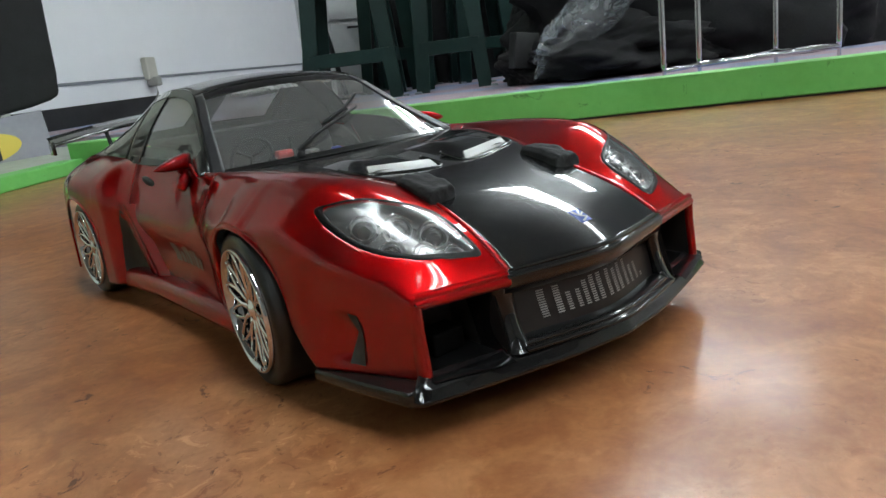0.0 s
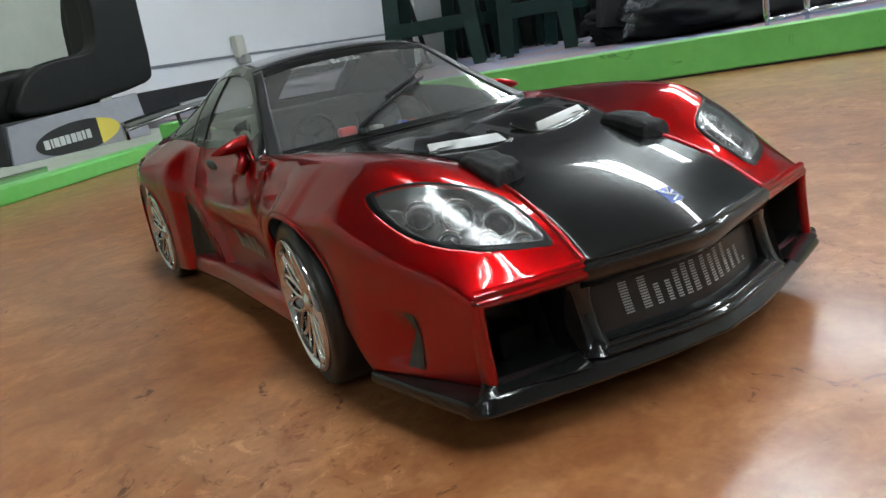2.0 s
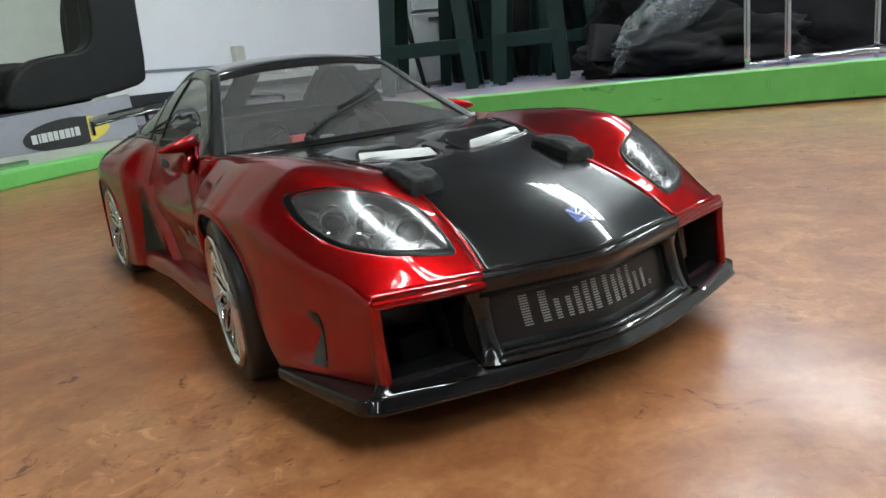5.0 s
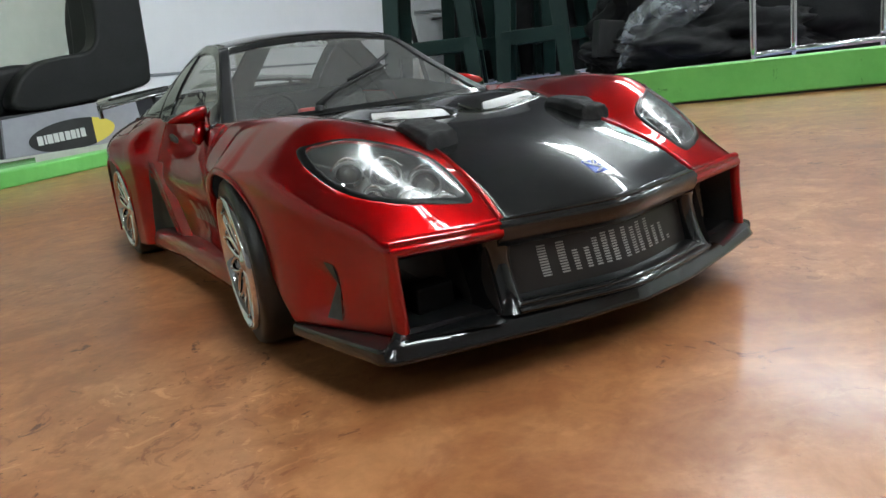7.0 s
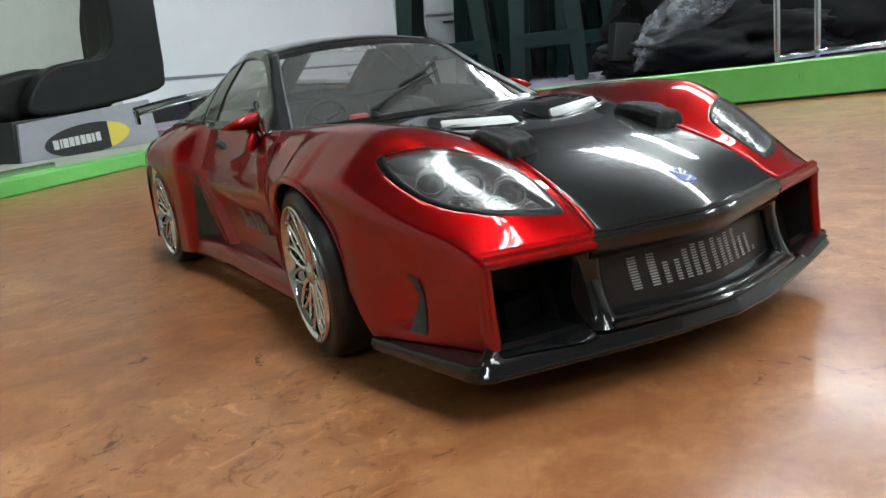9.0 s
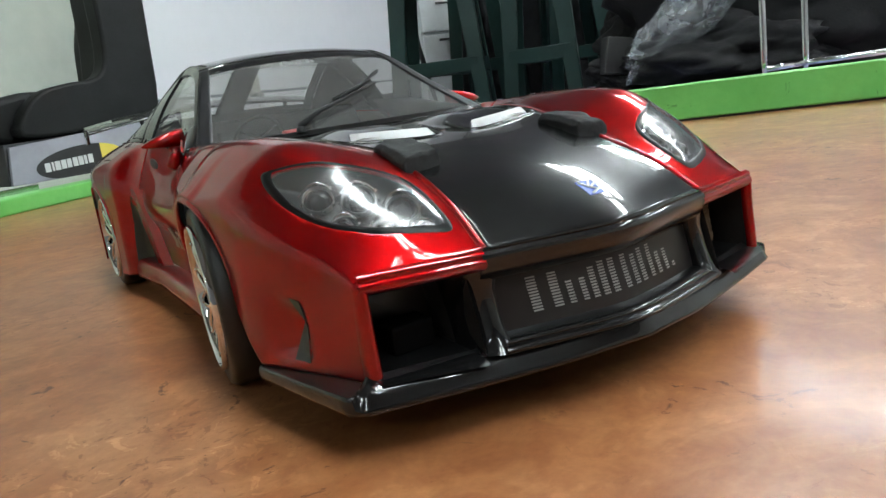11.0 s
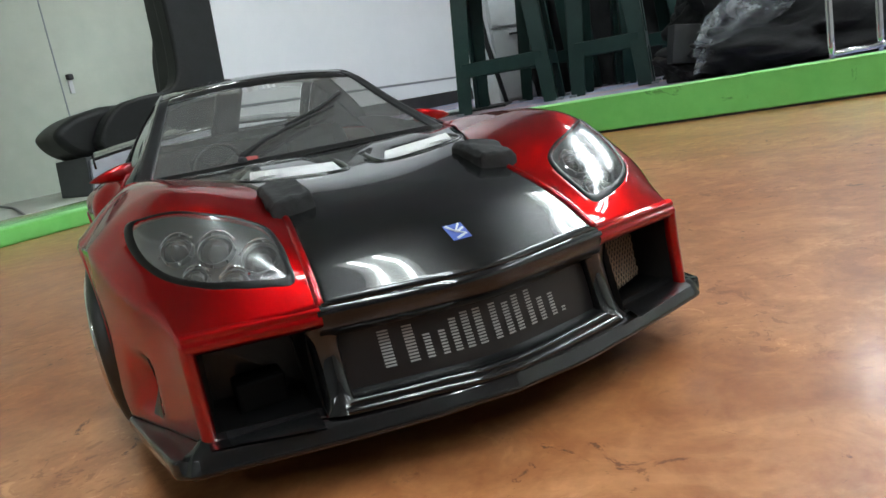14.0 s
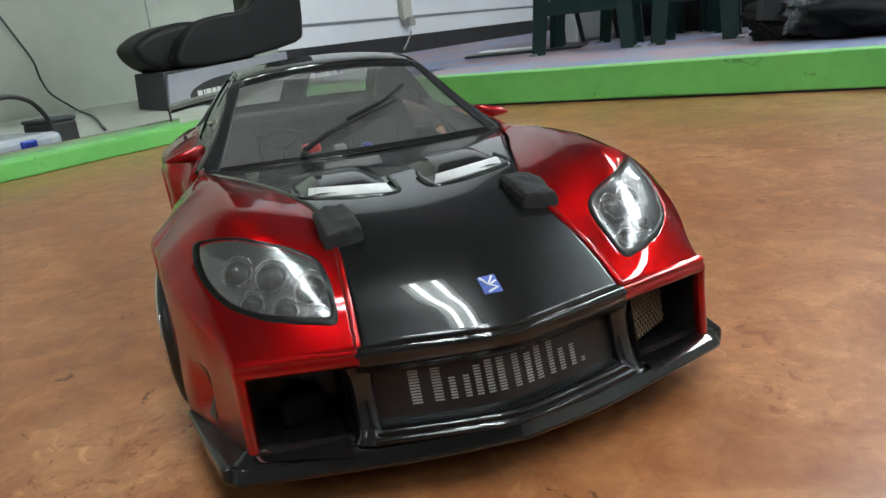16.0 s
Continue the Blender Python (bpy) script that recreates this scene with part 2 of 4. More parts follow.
def outline(y):
    """The section, with the front wing's shoulder swollen outwards."""
    row = creased(y)
    f = ease(-132, -100, y) * (1 - ease(10, 60, y))
    out = []
    for i, (x, z) in enumerate(row):
        fx = i / NSPAN
        w = f * ease(1.0, 2.0, fx) * (1 - 0.75 * ease(2.3, 3.2, fx))
        # trough above the splitter's end, with the vent slot on its front wall
        at = y + sweep(x, y)
        dent = ease(-94, -90, at) * (1 - ease(-86, -74, at)) * ease(2.95, 3.4, fx) * ease(26, 29, z)
        out.append((x + 1.4 * w - 5.4 * dent, z + 0.4 * w * (1 - ease(2.2, 3.0, fx))))
    return out


def creased(y):
    """The section as a smooth line, with a crease along the front wing's shoulder."""
    ctrl = section(y)
    soft = spline(ctrl, NSPAN)
    k = min(max((8 - y) / 50, 0), 1)
    k *= 0.62 * (3 - 2 * k) * k
    if k <= 0:
        return soft
    hard = spline(ctrl[:3], NSPAN)[:-1] + spline(ctrl[2:], NSPAN)
    return [(a[0] * (1 - k) + b[0] * k, a[1] * (1 - k) + b[1] * k) for a, b in zip(soft, hard)]


def spline(ctrl, n):
    """Catmull-Rom through control points, n pieces for each span."""
    p = [ctrl[0]] + ctrl + [ctrl[-1]]
    out = []
    for i in range(1, len(p) - 2):
        for k in range(n):
            t = k / n
            out.append(tuple(0.5 * (2 * p[i][a] + (p[i + 1][a] - p[i - 1][a]) * t + (2 * p[i - 1][a] - 5 * p[i][a] + 4 * p[i + 1][a] - p[i + 2][a]) * t * t
                             + (3 * p[i][a] - p[i - 1][a] - 3 * p[i + 1][a] + p[i + 2][a]) * t ** 3) for a in range(len(ctrl[0]))))
    out.append(tuple(ctrl[-1]))
    return out


NSPAN = 14


def skewed(x, y, side):
    """The lexan shell sits a little askew: its front stands wider on one side."""
    return x + (4.0 - 1.5 * ease(-120, -60, y)) * (1 - ease(20, 60, y)) * ease(50, 95, x) if side > 0 else x


def shell_row(y, side, first=0):
    row = outline(y)[first * NSPAN:]
    return [Vector((side * skewed(x, y, side), y + sweep(x, y), z)) * 0.001 for x, z in row]


def bonnet_z(x, y):
    e = X1(y)
    f = min(abs(x) / e, 1)
    return Z0(y) + (Z1(y) - Z0(y)) * f ** 2.4


def bonnet_point(x, y, lift=0.0):
    return Vector((x, y + sweep(x, y), bonnet_z(x, y) + lift)) * 0.001


def fender_point(fx, y, side, lift=0.0):
    """A point on the wing: fx runs along the section from the bonnet's edge (0) to the sill (4)."""
    row = outline(y)
    i = min(max(fx * NSPAN, 0), len(row) - 1.001)
    k, t = int(i), i - int(i)
    x, z = (row[k][a] * (1 - t) + row[k + 1][a] * t for a in (0, 1))
    return Vector((side * skewed(x, y, side), y + sweep(x, y), z + lift)) * 0.001


def inside(poly, x, y):
    hit = False
    for (x0, y0), (x1, y1) in zip(poly, poly[1:] + poly[:1]):
        if (y0 > y) != (y1 > y) and x < x0 + (y - y0) / (y1 - y0) * (x1 - x0):
            hit = not hit
    return hit


def loop_of(ctrl, n=8):
    """A closed smooth outline through control points."""
    k = len(ctrl)
    out = []
    for i in range(k):
        p = [ctrl[(i + j) % k] for j in (-1, 0, 1, 2)]
        for s in range(n):
            t = s / n
            out.append(tuple(0.5 * (2 * p[1][a] + (p[2][a] - p[0][a]) * t + (2 * p[0][a] - 5 * p[1][a] + 4 * p[2][a] - p[3][a]) * t * t
                             + (3 * p[1][a] - p[0][a] - 3 * p[2][a] + p[3][a]) * t ** 3) for a in (0, 1)))
    return out


# the headlight's outline in (place along the section, millimetres along the car)
LAMP = loop_of([(0.32, -127.2), (0.28, -118), (0.29, -107), (0.36, -99.5), (0.55, -95.5), (0.85, -92.5), (1.10, -87.5), (1.32, -81.5), (1.45, -78.5), (1.54, -88), (1.56, -102), (1.46, -115), (1.2, -123), (0.9, -126), (0.6, -127.5)], 14)


def lamp_outline(side):
    """One headlight sits a little further out and reaches further back than the other."""
    if side < 0:
        return LAMP
    return [(fx + 0.17 * (1 - ease(0.3, 1.2, fx)), y + 8 * ease(1.0, 1.55, fx) * ease(-104, -78, y)) for fx, y in LAMP]


def fender_y_list(a, b):
    ys = set(steps(a, b, int((b - a) / 1.9)))
    for yc, zc, r in ARCHES:
        for q in (-1, 1):
            for e in (-0.15, 0.15, -6.15, -5.85):
                if a < yc + q * (r + e) < b:
                    ys.add(yc + q * (r + e))
    return sorted(ys)


car = tagged(new("model_car"), "metallic red and black radio controlled sports car with wide body kit", "model car")


def shell_piece(name, a, b, side, first, mat, parent, lamp=False, label=""):
    bm = bmesh.new()
    ys = fender_y_list(a, b)
    rows = [shell_row(y, side, first) for y in ys]
    vs = grid(bm, rows)
    if lamp:
        rim_line = lamp_outline(side)
        drop = []
        for i in range(len(ys) - 1):
            for k in range(len(rows[0]) - 1):
                if inside(rim_line, (k + 0.5) / NSPAN, (ys[i] + ys[i + 1]) / 2):
                    c = (vs[i][k], vs[i][k + 1], vs[i + 1][k + 1], vs[i + 1][k])
                    f = bm.faces.get(c)
                    if f:
                        drop.append(f)
        gone = {v for f in drop for v in f.verts}
        for i, y in enumerate(ys):
            for k in range(len(rows[0])):
                v = vs[i][k]
                if v in gone and any(f not in drop for f in v.link_faces):
                    p = min(rim_line, key=lambda q: ((q[0] - k / NSPAN) * 30) ** 2 + (q[1] - y) ** 2)
                    v.co = fender_point(p[0], p[1], side)
        bmesh.ops.delete(bm, geom=drop, context="FACES")
    ob = part(name, bm, mat, parent, label, out=(0, (a + b) * 0.0005, 0.04))
    return thick(ob, 0.0014, 0.0, DARK)


for side in (-1, 1):
    shell_piece("front_wing", -139, 44, side, 0, RED, car, lamp=True)
    bm = bmesh.new()
    grid(bm, [shell_row(y, side)[: NSPAN + 1] for y in steps(44, 62, 8)])
    thick(part("cowl_panel", bm, RED, car, out=(0, 0.05, 0.04)), 0.0014, 0.0, DARK)
    shell_piece("door", 44.5, 184, side, 1, RED, car)
    shell_piece("rear_wing_panel", 184.5, 335, side, 1, RED, car)

    for a, b in ((-83.0, 43.5), (218.5, 295.5)):
        bm = bmesh.new()
        tube(bm, [shell_row(y, side)[-1] + Vector((side * -0.0003, 0, 0)) for y in fender_y_list(a, b)], 0.0010, 6)
        part("arch_lip", bm, RED, car, "rolled edge of the wheel arch")

    bm = bmesh.new()
    tube(bm, [fender_point(fx, y, side, 0.55) for fx, y in ((1.74, -97), (1.9, -88), (2.08, -78), (2.3, -68), (2.5, -58))], 0.00028, 5)
    part("panel_seam", bm, DARK, car, "thin dark panel seam")

# bonnet
bm = bmesh.new()
grid(bm, [[bonnet_point(X1(y) * s, y) for s in steps(-0.985, 0.985, 40)] for y in steps(-139, 62, 84)])
bonnet = thick(part("bonnet", bm, HOOD, car, "glossy black bonnet"), 0.0014, 0.0)
for side in (-1, 1):
    bm = bmesh.new()
    tube(bm, [bonnet_point(side * X1(y) * 0.99, y, 0.2) for y in steps(-138.5, -62, 40)], 0.0015, 8)
    part("bonnet_edge_bead", bm, RED, bonnet, "glossy red raised bead")
    # slatted heat vent with a silver net
    bm = bmesh.new()
    y0, y1, xa, xb = -38, 8, 10, 46
    grid(bm, [[bonnet_point(side * x, y, 0.3 + 4.4 * math.sin(math.pi * min(max((y + 44) / 66, 0), 1)) * min(1, 4 * (x - xa + 2) / 40, 4 * (xb + 4 - x) / 40)) for x in steps(xa - 2, xb + 4, 14)] for y in steps(-36, 22, 16)])
    part("vent_hump", bm, HOOD, bonnet)
    bm = bmesh.new()
    fr = [bonnet_point(side * x, y, l) for x, y, l in ((xa, -41, 0.6), (xb, -34.5, 0.6), (xb - 1, -31.3, 3.5), (xa + 2, -37.8, 3.5))]
    a, b, c, dd = fr
    nx, nz = 26, 5
    for i in range(nx + 1):
        p, q = a.lerp(b, i / nx), dd.lerp(c, i / nx)
        tube(bm, [p, q], 0.00042, 4)
    for j in range(nz + 1):
        tube(bm, [a.lerp(dd, j / nz), b.lerp(c, j / nz)], 0.00042, 4)
    net = part("vent_net", bm, NETSILVER, bonnet, "silver mesh strip")
    bm = bmesh.new()
    o = Vector((0, 0.0018, -0.0002))
    grid(bm, [[a + o, b + o], [dd + o, c + o]])
    part("vent_backing", bm, VENTBACK, bonnet)
    bm = bmesh.new()
    tube(bm, [bonnet_point(side * x, y, l) for x, y, l in spline([(xa - 3, -24, 2.2), (xa - 3.5, -36, 1.2), (xa - 1, -43.5, 0.4), (xa + 12, -43.5, 0.5), (xb - 8, -39.5, 0.5), (xb + 3, -36, 0.4), (xb + 5.5, -28, 0.6), (xb + 5, -14, 0.8)], 5)], 0.0011, 8)
    part("vent_rim", bm, HOOD, bonnet, "rounded black rim of the vent")
    # foam pad
    bm = bmesh.new()
    cx, h = side * 42, 6.4
    rows = []
    for y, w, l in ((-57, 6.4, 0.8), (-62, 7.2, 5.0), (-71, 7.8, h), (-83, 8.0, h + 0.8), (-87.5, 7.8, h + 0.4), (-88.5, 7.2, 0.0)):
        rows.append([bonnet_point(cx + u * w, y - side * u * 2.0, l * e - 0.3) for u, e in ((-1.02, 0), (-1, 0.7), (-0.8, 1), (0, 1.06), (0.8, 1), (1, 0.7), (1.02, 0))])
    grid(bm, rows)
    bmesh.ops.subdivide_edges(bm, edges=bm.edges[:], cuts=4, use_grid_fill=True)
    for v in bm.verts:
        p = v.co * 220 + Vector((side * 3, 0, 0))
        v.co += Vector((noise.noise(p), noise.noise(p + Vector((9, 0, 0))), noise.noise(p + Vector((0, 9, 0))))) * 0.0008
    part("foam_pad", bm, MATT, bonnet, "black crumpled fabric-covered pad")

# badge on the bonnet: a blue square with two pale strokes
bm = bmesh.new()
grid(bm, [[bonnet_point(x, y, 0.95) for x in steps(-3.4, 3.4, 4)] for y in steps(-127.2, -119.6, 4)])
badge = part("badge", bm, BLUE, bonnet, "small blue square badge with pale strokes")
for pts in (((-2.6, -120.2), (-0.6, -123.4), (2.0, -120.2)), ((2.6, -122.4), (-0.3, -123.6), (2.2, -125.2), (-1.6, -126.6))):
    bm = bmesh.new()
    tube(bm, [bonnet_point(x, y, 1.0) for x, y in pts], 0.0005, 6)
    part("badge_stroke", bm, SILVER, badge)

# headlights: dark bucket, six round lamps, clear cover, black gasket
for side in (-1, 1):
    lamp = None
    around = lamp_outline(side)
    cfx = sum(p[0] for p in around) / len(around)
    cy = sum(p[1] for p in around) / len(around)

    def ring(k, lift, deep=0.0):
        out = []
        for fx, y in around:
            p = fender_point(cfx + (fx - cfx) * k, cy + (y - cy) * k, side, lift)
            out.append(p + Vector((-side * 0.35, 0.35, -0.87)) * deep)
        return out

    bm = bmesh.new()
    grid(bm, [ring(1.0, 0.0, 0.0004), ring(0.96, 0, 0.006), ring(0.7, 0, 0.009), ring(0.4, 0, 0.010), ring(0.03, 0, 0.0105)], True)
    lamp = part("headlight", bm, BUCKET, car, "smoked headlight with round lamps under a clear cover")
    bm = bmesh.new()
    middle = fender_point(cfx, cy, side, 0.6)
    facing = Vector((side * 0.18, -0.38, 0.90)).normalized()
    rows = []
    for k in (1.02, 0.96, 0.9, 0.82, 0.72, 0.6, 0.45, 0.3, 0.15, 0.02):
        flat = 0.3 * (1 - min(k, 1) ** 4)
        rows.append([p - facing * ((p - middle).dot(facing) * flat) for p in ring(k, 1.0)])
    grid(bm, rows, True)
    cover = part("headlight_cover", bm, LENS, lamp, "clear headlight cover")
    cover.visible_shadow = False
    bm = bmesh.new()
    grid(bm, [ring(1.105, 0.6), ring(1.085, 1.2), ring(1.02, 1.5), ring(0.96, 1.0)], True)
    part("headlight_gasket", bm, GASKET, lamp, "black gasket")
    for fx, y, r in ((0.55, -108, 6.2), (0.92, -102, 6.2), (1.26, -95, 5.6), (0.55, -122, 4.6), (0.92, -118, 4.8), (1.28, -111, 4.4)):
        c = fender_point(fx, y, side) + Vector((-side * 0.35, 0.35, -0.87)) * 0.0085
        up = Vector((side * 0.25, -0.65, 0.7)).normalized()
        q = up.to_track_quat("Z", "Y").to_matrix().to_4x4()
        bm = bmesh.new()
        r *= 0.001
        lathe(bm, [(0, r * 0.98), (0.0024, r * 0.98), (0.0028, r * 0.95), (0.0024, r * 0.92), (0.001, r * 0.9)], 20, "Z")
        bm.transform(Matrix.Translation(c) @ q)
        part("lamp_ring", bm, LAMPRING, lamp, "dull metal ring")
        bm = bmesh.new()
        lathe(bm, [(0.0006, r * 0.9), (0.0024, r * 0.78), (0.0042, r * 0.5), (0.005, r * 0.05)], 16, "Z")
        bm.transform(Matrix.Translation(c) @ q)
        part("lamp_lens", bm, LAMPGLASS, lamp)
        bm = bmesh.new()
        tube(bm, [(r * 1.13 * math.cos(a), r * 1.13 * math.sin(a), 0.0036 - 0.0014 * abs(a - 1.6)) for a in steps(0.5, 2.7, 12)], [0.0002 + 0.00035 * math.sin(math.pi * i / 12) for i in range(13)], 6)
        bm.transform(Matrix.Translation(c) @ q)
        part("reflector_edge", bm, CHROME, lamp, "thin bright reflector edge")
        bm = bmesh.new()
        for k in range(9):
            a = k * 0.7 + fx * 5
            d = Vector((math.cos(a) * r * 1.12, math.sin(a) * r * 1.12, 0.0026))
            tilt = Matrix.Rotation(a * 1.9, 4, "Z") @ Matrix.Rotation(0.5 + 0.3 * math.sin(a * 3), 4, "X")
            bmesh.ops.create_cube(bm, size=0.0008, matrix=Matrix.Translation(d) @ tilt)
        bm.transform(Matrix.Translation(c) @ q)
        part("reflector_facets", bm, CHROME, lamp, "small bright facets", smooth=False)


# ---- nose: black mask, intakes and splitter ----
def nose(x, back=0.0, z=0.0):
    """A point of the nose; its foot stands forward of the bonnet's edge."""
    foot = (1 - ease(22, 48, z)) * (1.5 + 4.5 * (1 - ease(46, 92, abs(x))))
    return Vector((skewed(x, -139, 1) if x > 0 else x, -139 + sweep(x, -139) + back - foot, z)) * 0.001


def strip(name, mat, xs, profile, parent, label="", t=0.0):
    """A band along the nose; profile: (set back, height) pairs from top to bottom."""
    bm = bmesh.new()
    grid(bm, [[nose(x, b, z) for b, z in profile] for x in xs])
    ob = part(name, bm, mat, parent, label)
    return thick(ob, t, 0.0) if t else ob


strip("bumper_band", BLACK, steps(-52, 52, 40), ((0.6, 57.4), (-0.8, 56.6), (-1.6, 55), (-1.2, 52.5), (0.4, 49.5), (2.2, 47), (5, 46), (9, 46)), car, "glossy black band under the bonnet's edge")
for side in (-1, 1):
    s = side
    strip("intake_brow", RED, [s * x for x in steps(51, 90.3, 16)], ((1.2, 57.6), (-0.5, 57.0), (-1.1, 56.2), (-0.9, 55.5), (-0.7, 55.1), (-1.5, 54.4), (-1.9, 53.4), (-1.6, 52.2), (-0.4, 51.0), (2.0, 50.0), (5, 49.8), (9, 49.8)), car)
    # pillar between the middle grille and the outer intake
    bm = bmesh.new()
    rows = []
    for z, w, b in ((51, 7.0, 1.0), (48, 6.0, 1.6), (44, 4.9, 2.2), (36, 4.4, 2.4), (30, 4.4, 2.0), (26.5, 4.8, 0.8), (24.5, 6.0, -1.0)):
        rows.append([nose(s * (51.0 + u * w), b + back, z) for u, back in ((-1.1, 14), (-1.0, 4), (-0.8, 1), (-0.3, 0), (0.3, 0), (0.8, 1), (1.0, 4), (1.3, 16))])
    grid(bm, rows)
    part("grille_pillar", bm, BLACK, car, "glossy black upright")
    # red edge of the intake
    bm = bmesh.new()
    grid(bm, [[nose(s * x, b, z) for x, b in ((91.8, 3), (91.7, 0), (91.0, -1.2), (89.8, -1.7), (88.4, -1.4), (87.4, -0.2), (87.0, 2))] for z in steps(53.5, 24.0, 10)])
    part("intake_edge", bm, RED, car)
    # dark duct behind the intake
    bm = bmesh.new()
    x0, x1 = s * 56, s * 89.5
    p = [nose(x0, 1.0, 24.5), nose(s * 87.4, 0.6, 24.5), nose(s * 87.4, 0.6, 52), nose(x0, 3, 51)]
    q = [nose(x0 * 0.98, 36, 25), nose(x1 * 0.94, 30, 25), nose(x1 * 0.94, 30, 48), nose(x0 * 0.98, 36, 48)]
    grid(bm, [p, q], True)
    bm.faces.new([bm.verts.new(v) for v in q])
    duct = part("intake_duct", bm, DUCT, car, "black air duct", smooth=False)
    if s > 0:
        bm = bmesh.new()
        for i in range(20):
            for d in (-1, 1):
                x0 = 44 + i * 1.9
                path = [(x0 + d * q * 12 + (0 if d > 0 else 12), 29 + q * 21) for q in steps(0, 1, 14)]
                path = [nose(s * x, 9 + 0.25 * (x - 56), z) for x, z in path if 57 <= x <= 80 and z >= 29]
                if len(path) > 1:
                    tube(bm, path, 0.00026, 4)
        part("intake_net", bm, NETTING, duct, "fine brownish metal net")
    else:
        bm = bmesh.new()
        a, b = nose(-62, 19, 25.5), nose(-78, 15, 35.5)
        box(bm, b.x, a.y, a.z, a.x, a.y + 0.012, b.z)
        rounded(part("duct_block", bm, DUCTBLACK, duct, "black plastic block inside the duct", smooth=False), 0.0012)
    # vent slot in the corner
    bm = bmesh.new()
    grid(bm, [[fender_point(fx, y, s) + Vector((s * 0.0009, -0.0003, 0)) for y in (y0 - w, y0 - w / 2, y0)] for fx, y0, w in ((3.0, -108.0, 5.0), (3.35, -106.5, 7.5), (3.8, -105.5, 9.0))])
    part("corner_vent", bm, VENTGREY, car, "dark grey slot")

# middle grille with pale lettering drawn as bars
strip("grille_panel", material("grille_dark", (0.012, 0.010, 0.010), 0.34, spec=0.4), steps(-50, 50, 20), ((7, 47), (8, 24)), car, "dark grille panel")
grille_panel = car.children[-1]
GLYPHS = ((-34.5, 11.0, 1.0), (-22.6, 7.2, 0.66), (-14.6, 2.6, 0.9), (-11.0, 2.8, 1.0), (-7.2, 8.4, 1.0), (2.4, 2.8, 0.9), (6.2, 8.0, 1.0), (15.4, 7.4, 0.66), (24.0, 2.0, 0.16))
for x, w, h in GLYPHS:
    bars = ((x, w * 0.28), (x + w * 0.62, w * 0.26)) if w > 4 else ((x, w * 0.8),)
    for x0, wide in bars:
        bm = bmesh.new()
        base, tall = 32.8, 11.6 * h
        k = max(2, int(tall / 0.9))
        for i in range(k):
            za, zb = base + tall * i / k, base + tall * (i + 0.6) / k
            grid(bm, [[nose(xx * 1.12 + 4.0, 7.0 - 0.35, z) for xx in steps(x0, x0 + wide, 2)] for z in (za, zb)])
        part("lettering_bar", bm, LETTER, grille_panel, "pale silver bar")

# splitter
bm = bmesh.new()


def lip_edge(s):
    """Plan of the splitter's outer edge: s from 0 (middle) to 1 (back end)."""
    pts = [(0, -147.5), (25, -143.6), (48, -138), (76, -131), (97, -125.5), (101.5, -120.5), (106.5, -97), (111.5, -70)]
    i = min(int(s * (len(pts) - 1)), len(pts) - 2)
    t = s * (len(pts) - 1) - i
    return Vector(pts[i]).lerp(Vector(pts[i + 1]), t)


rows = []
for s in steps(-1, 1, 98):
    e = lip_edge(abs(s))
    q = 1 if s > 0 else -1
    mid = math.exp(-(e.x / 32) ** 2)
    zb, zt = 16.2 + 1.4 * mid, 22.4 + 1.4 * mid
    inn = Vector((e.x * 0.86, e.y + 12 + 10 * (1 - abs(s)) * 0.3)) if abs(s) < 0.66 else Vector((e.x - 12, e.y + 1))
    d = (inn - e).normalized()
    if q > 0:  # this end stands a little wider and higher
        bent = min(max((abs(s) - 0.2) / 0.4, 0), 1)
        e, zb, zt = e + Vector((4.0 * bent, 4.5 * bent)), zb + 0.6 * bent, zt + 0.6 * bent
        inn += Vector((4.0 * bent, 4.5 * bent))
    lean = min(max((0.68 - abs(s)) / 0.06, 0), 1)
    back = min(max((abs(s) - 0.72) / 0.28, 0), 1)
    zb += 1.5 * back
    prof = [(10, zt + 0.6 + 3.0 * lean), (6.5, zt + 0.4 + 1.6 * lean), (1.2 + 2.4 * lean, zt + 0.2 + 0.4 * lean), (0.8 + 2.1 * lean, zt + 0.1), (0.3 + 2.1 * lean, zt - 0.7), (0.2 + 0.6 * lean, zb + 2.4),
            (0.3, zb + 1.6), (0.5, zb + 0.8), (1.0, zb + 0.2), (2.4, zb), (6, zb), (14, zb)]
    rows.append([Vector((q * (e.x + d.x * k), e.y + d.y * k, z)) * 0.001 for k, z in prof])
grid(bm, rows)
splitter = part("splitter", bm, LIPBLACK, car, "glossy black front splitter")
# chin between grille and splitter
for z0, b0, z1, b1, xx in ((28.4, 5.0, 26.6, 1.0, 49), (26.8, 2.4, 24.8, -1.6, 50.5)):
    strip("chin", BLACK, steps(-xx, xx, 30), ((9, z0), (b0, z0), ((b0 + b1) / 2 - 0.8, z0 - 0.8), (b1, z1), (b1 + 3, z1 - 1.5)), car)
for side in (-1, 1):
    strip("intake_floor", BLACK, [side * x for x in steps(58, 90, 12)], ((30, 26.5), (6, 25.6), (-2, 24.6), (-5, 23.6)), car)

# ---- glasshouse ----
WR = curve([(60, 87), (98, 72.5), (136, 58.5), (165, 55), (200, 55), (250, 60), (300, 70)])
ZE = curve([(60, 93), (98, 115), (130, 135), (145, 139), (170, 141), (200, 139), (250, 122), (300, 101)])


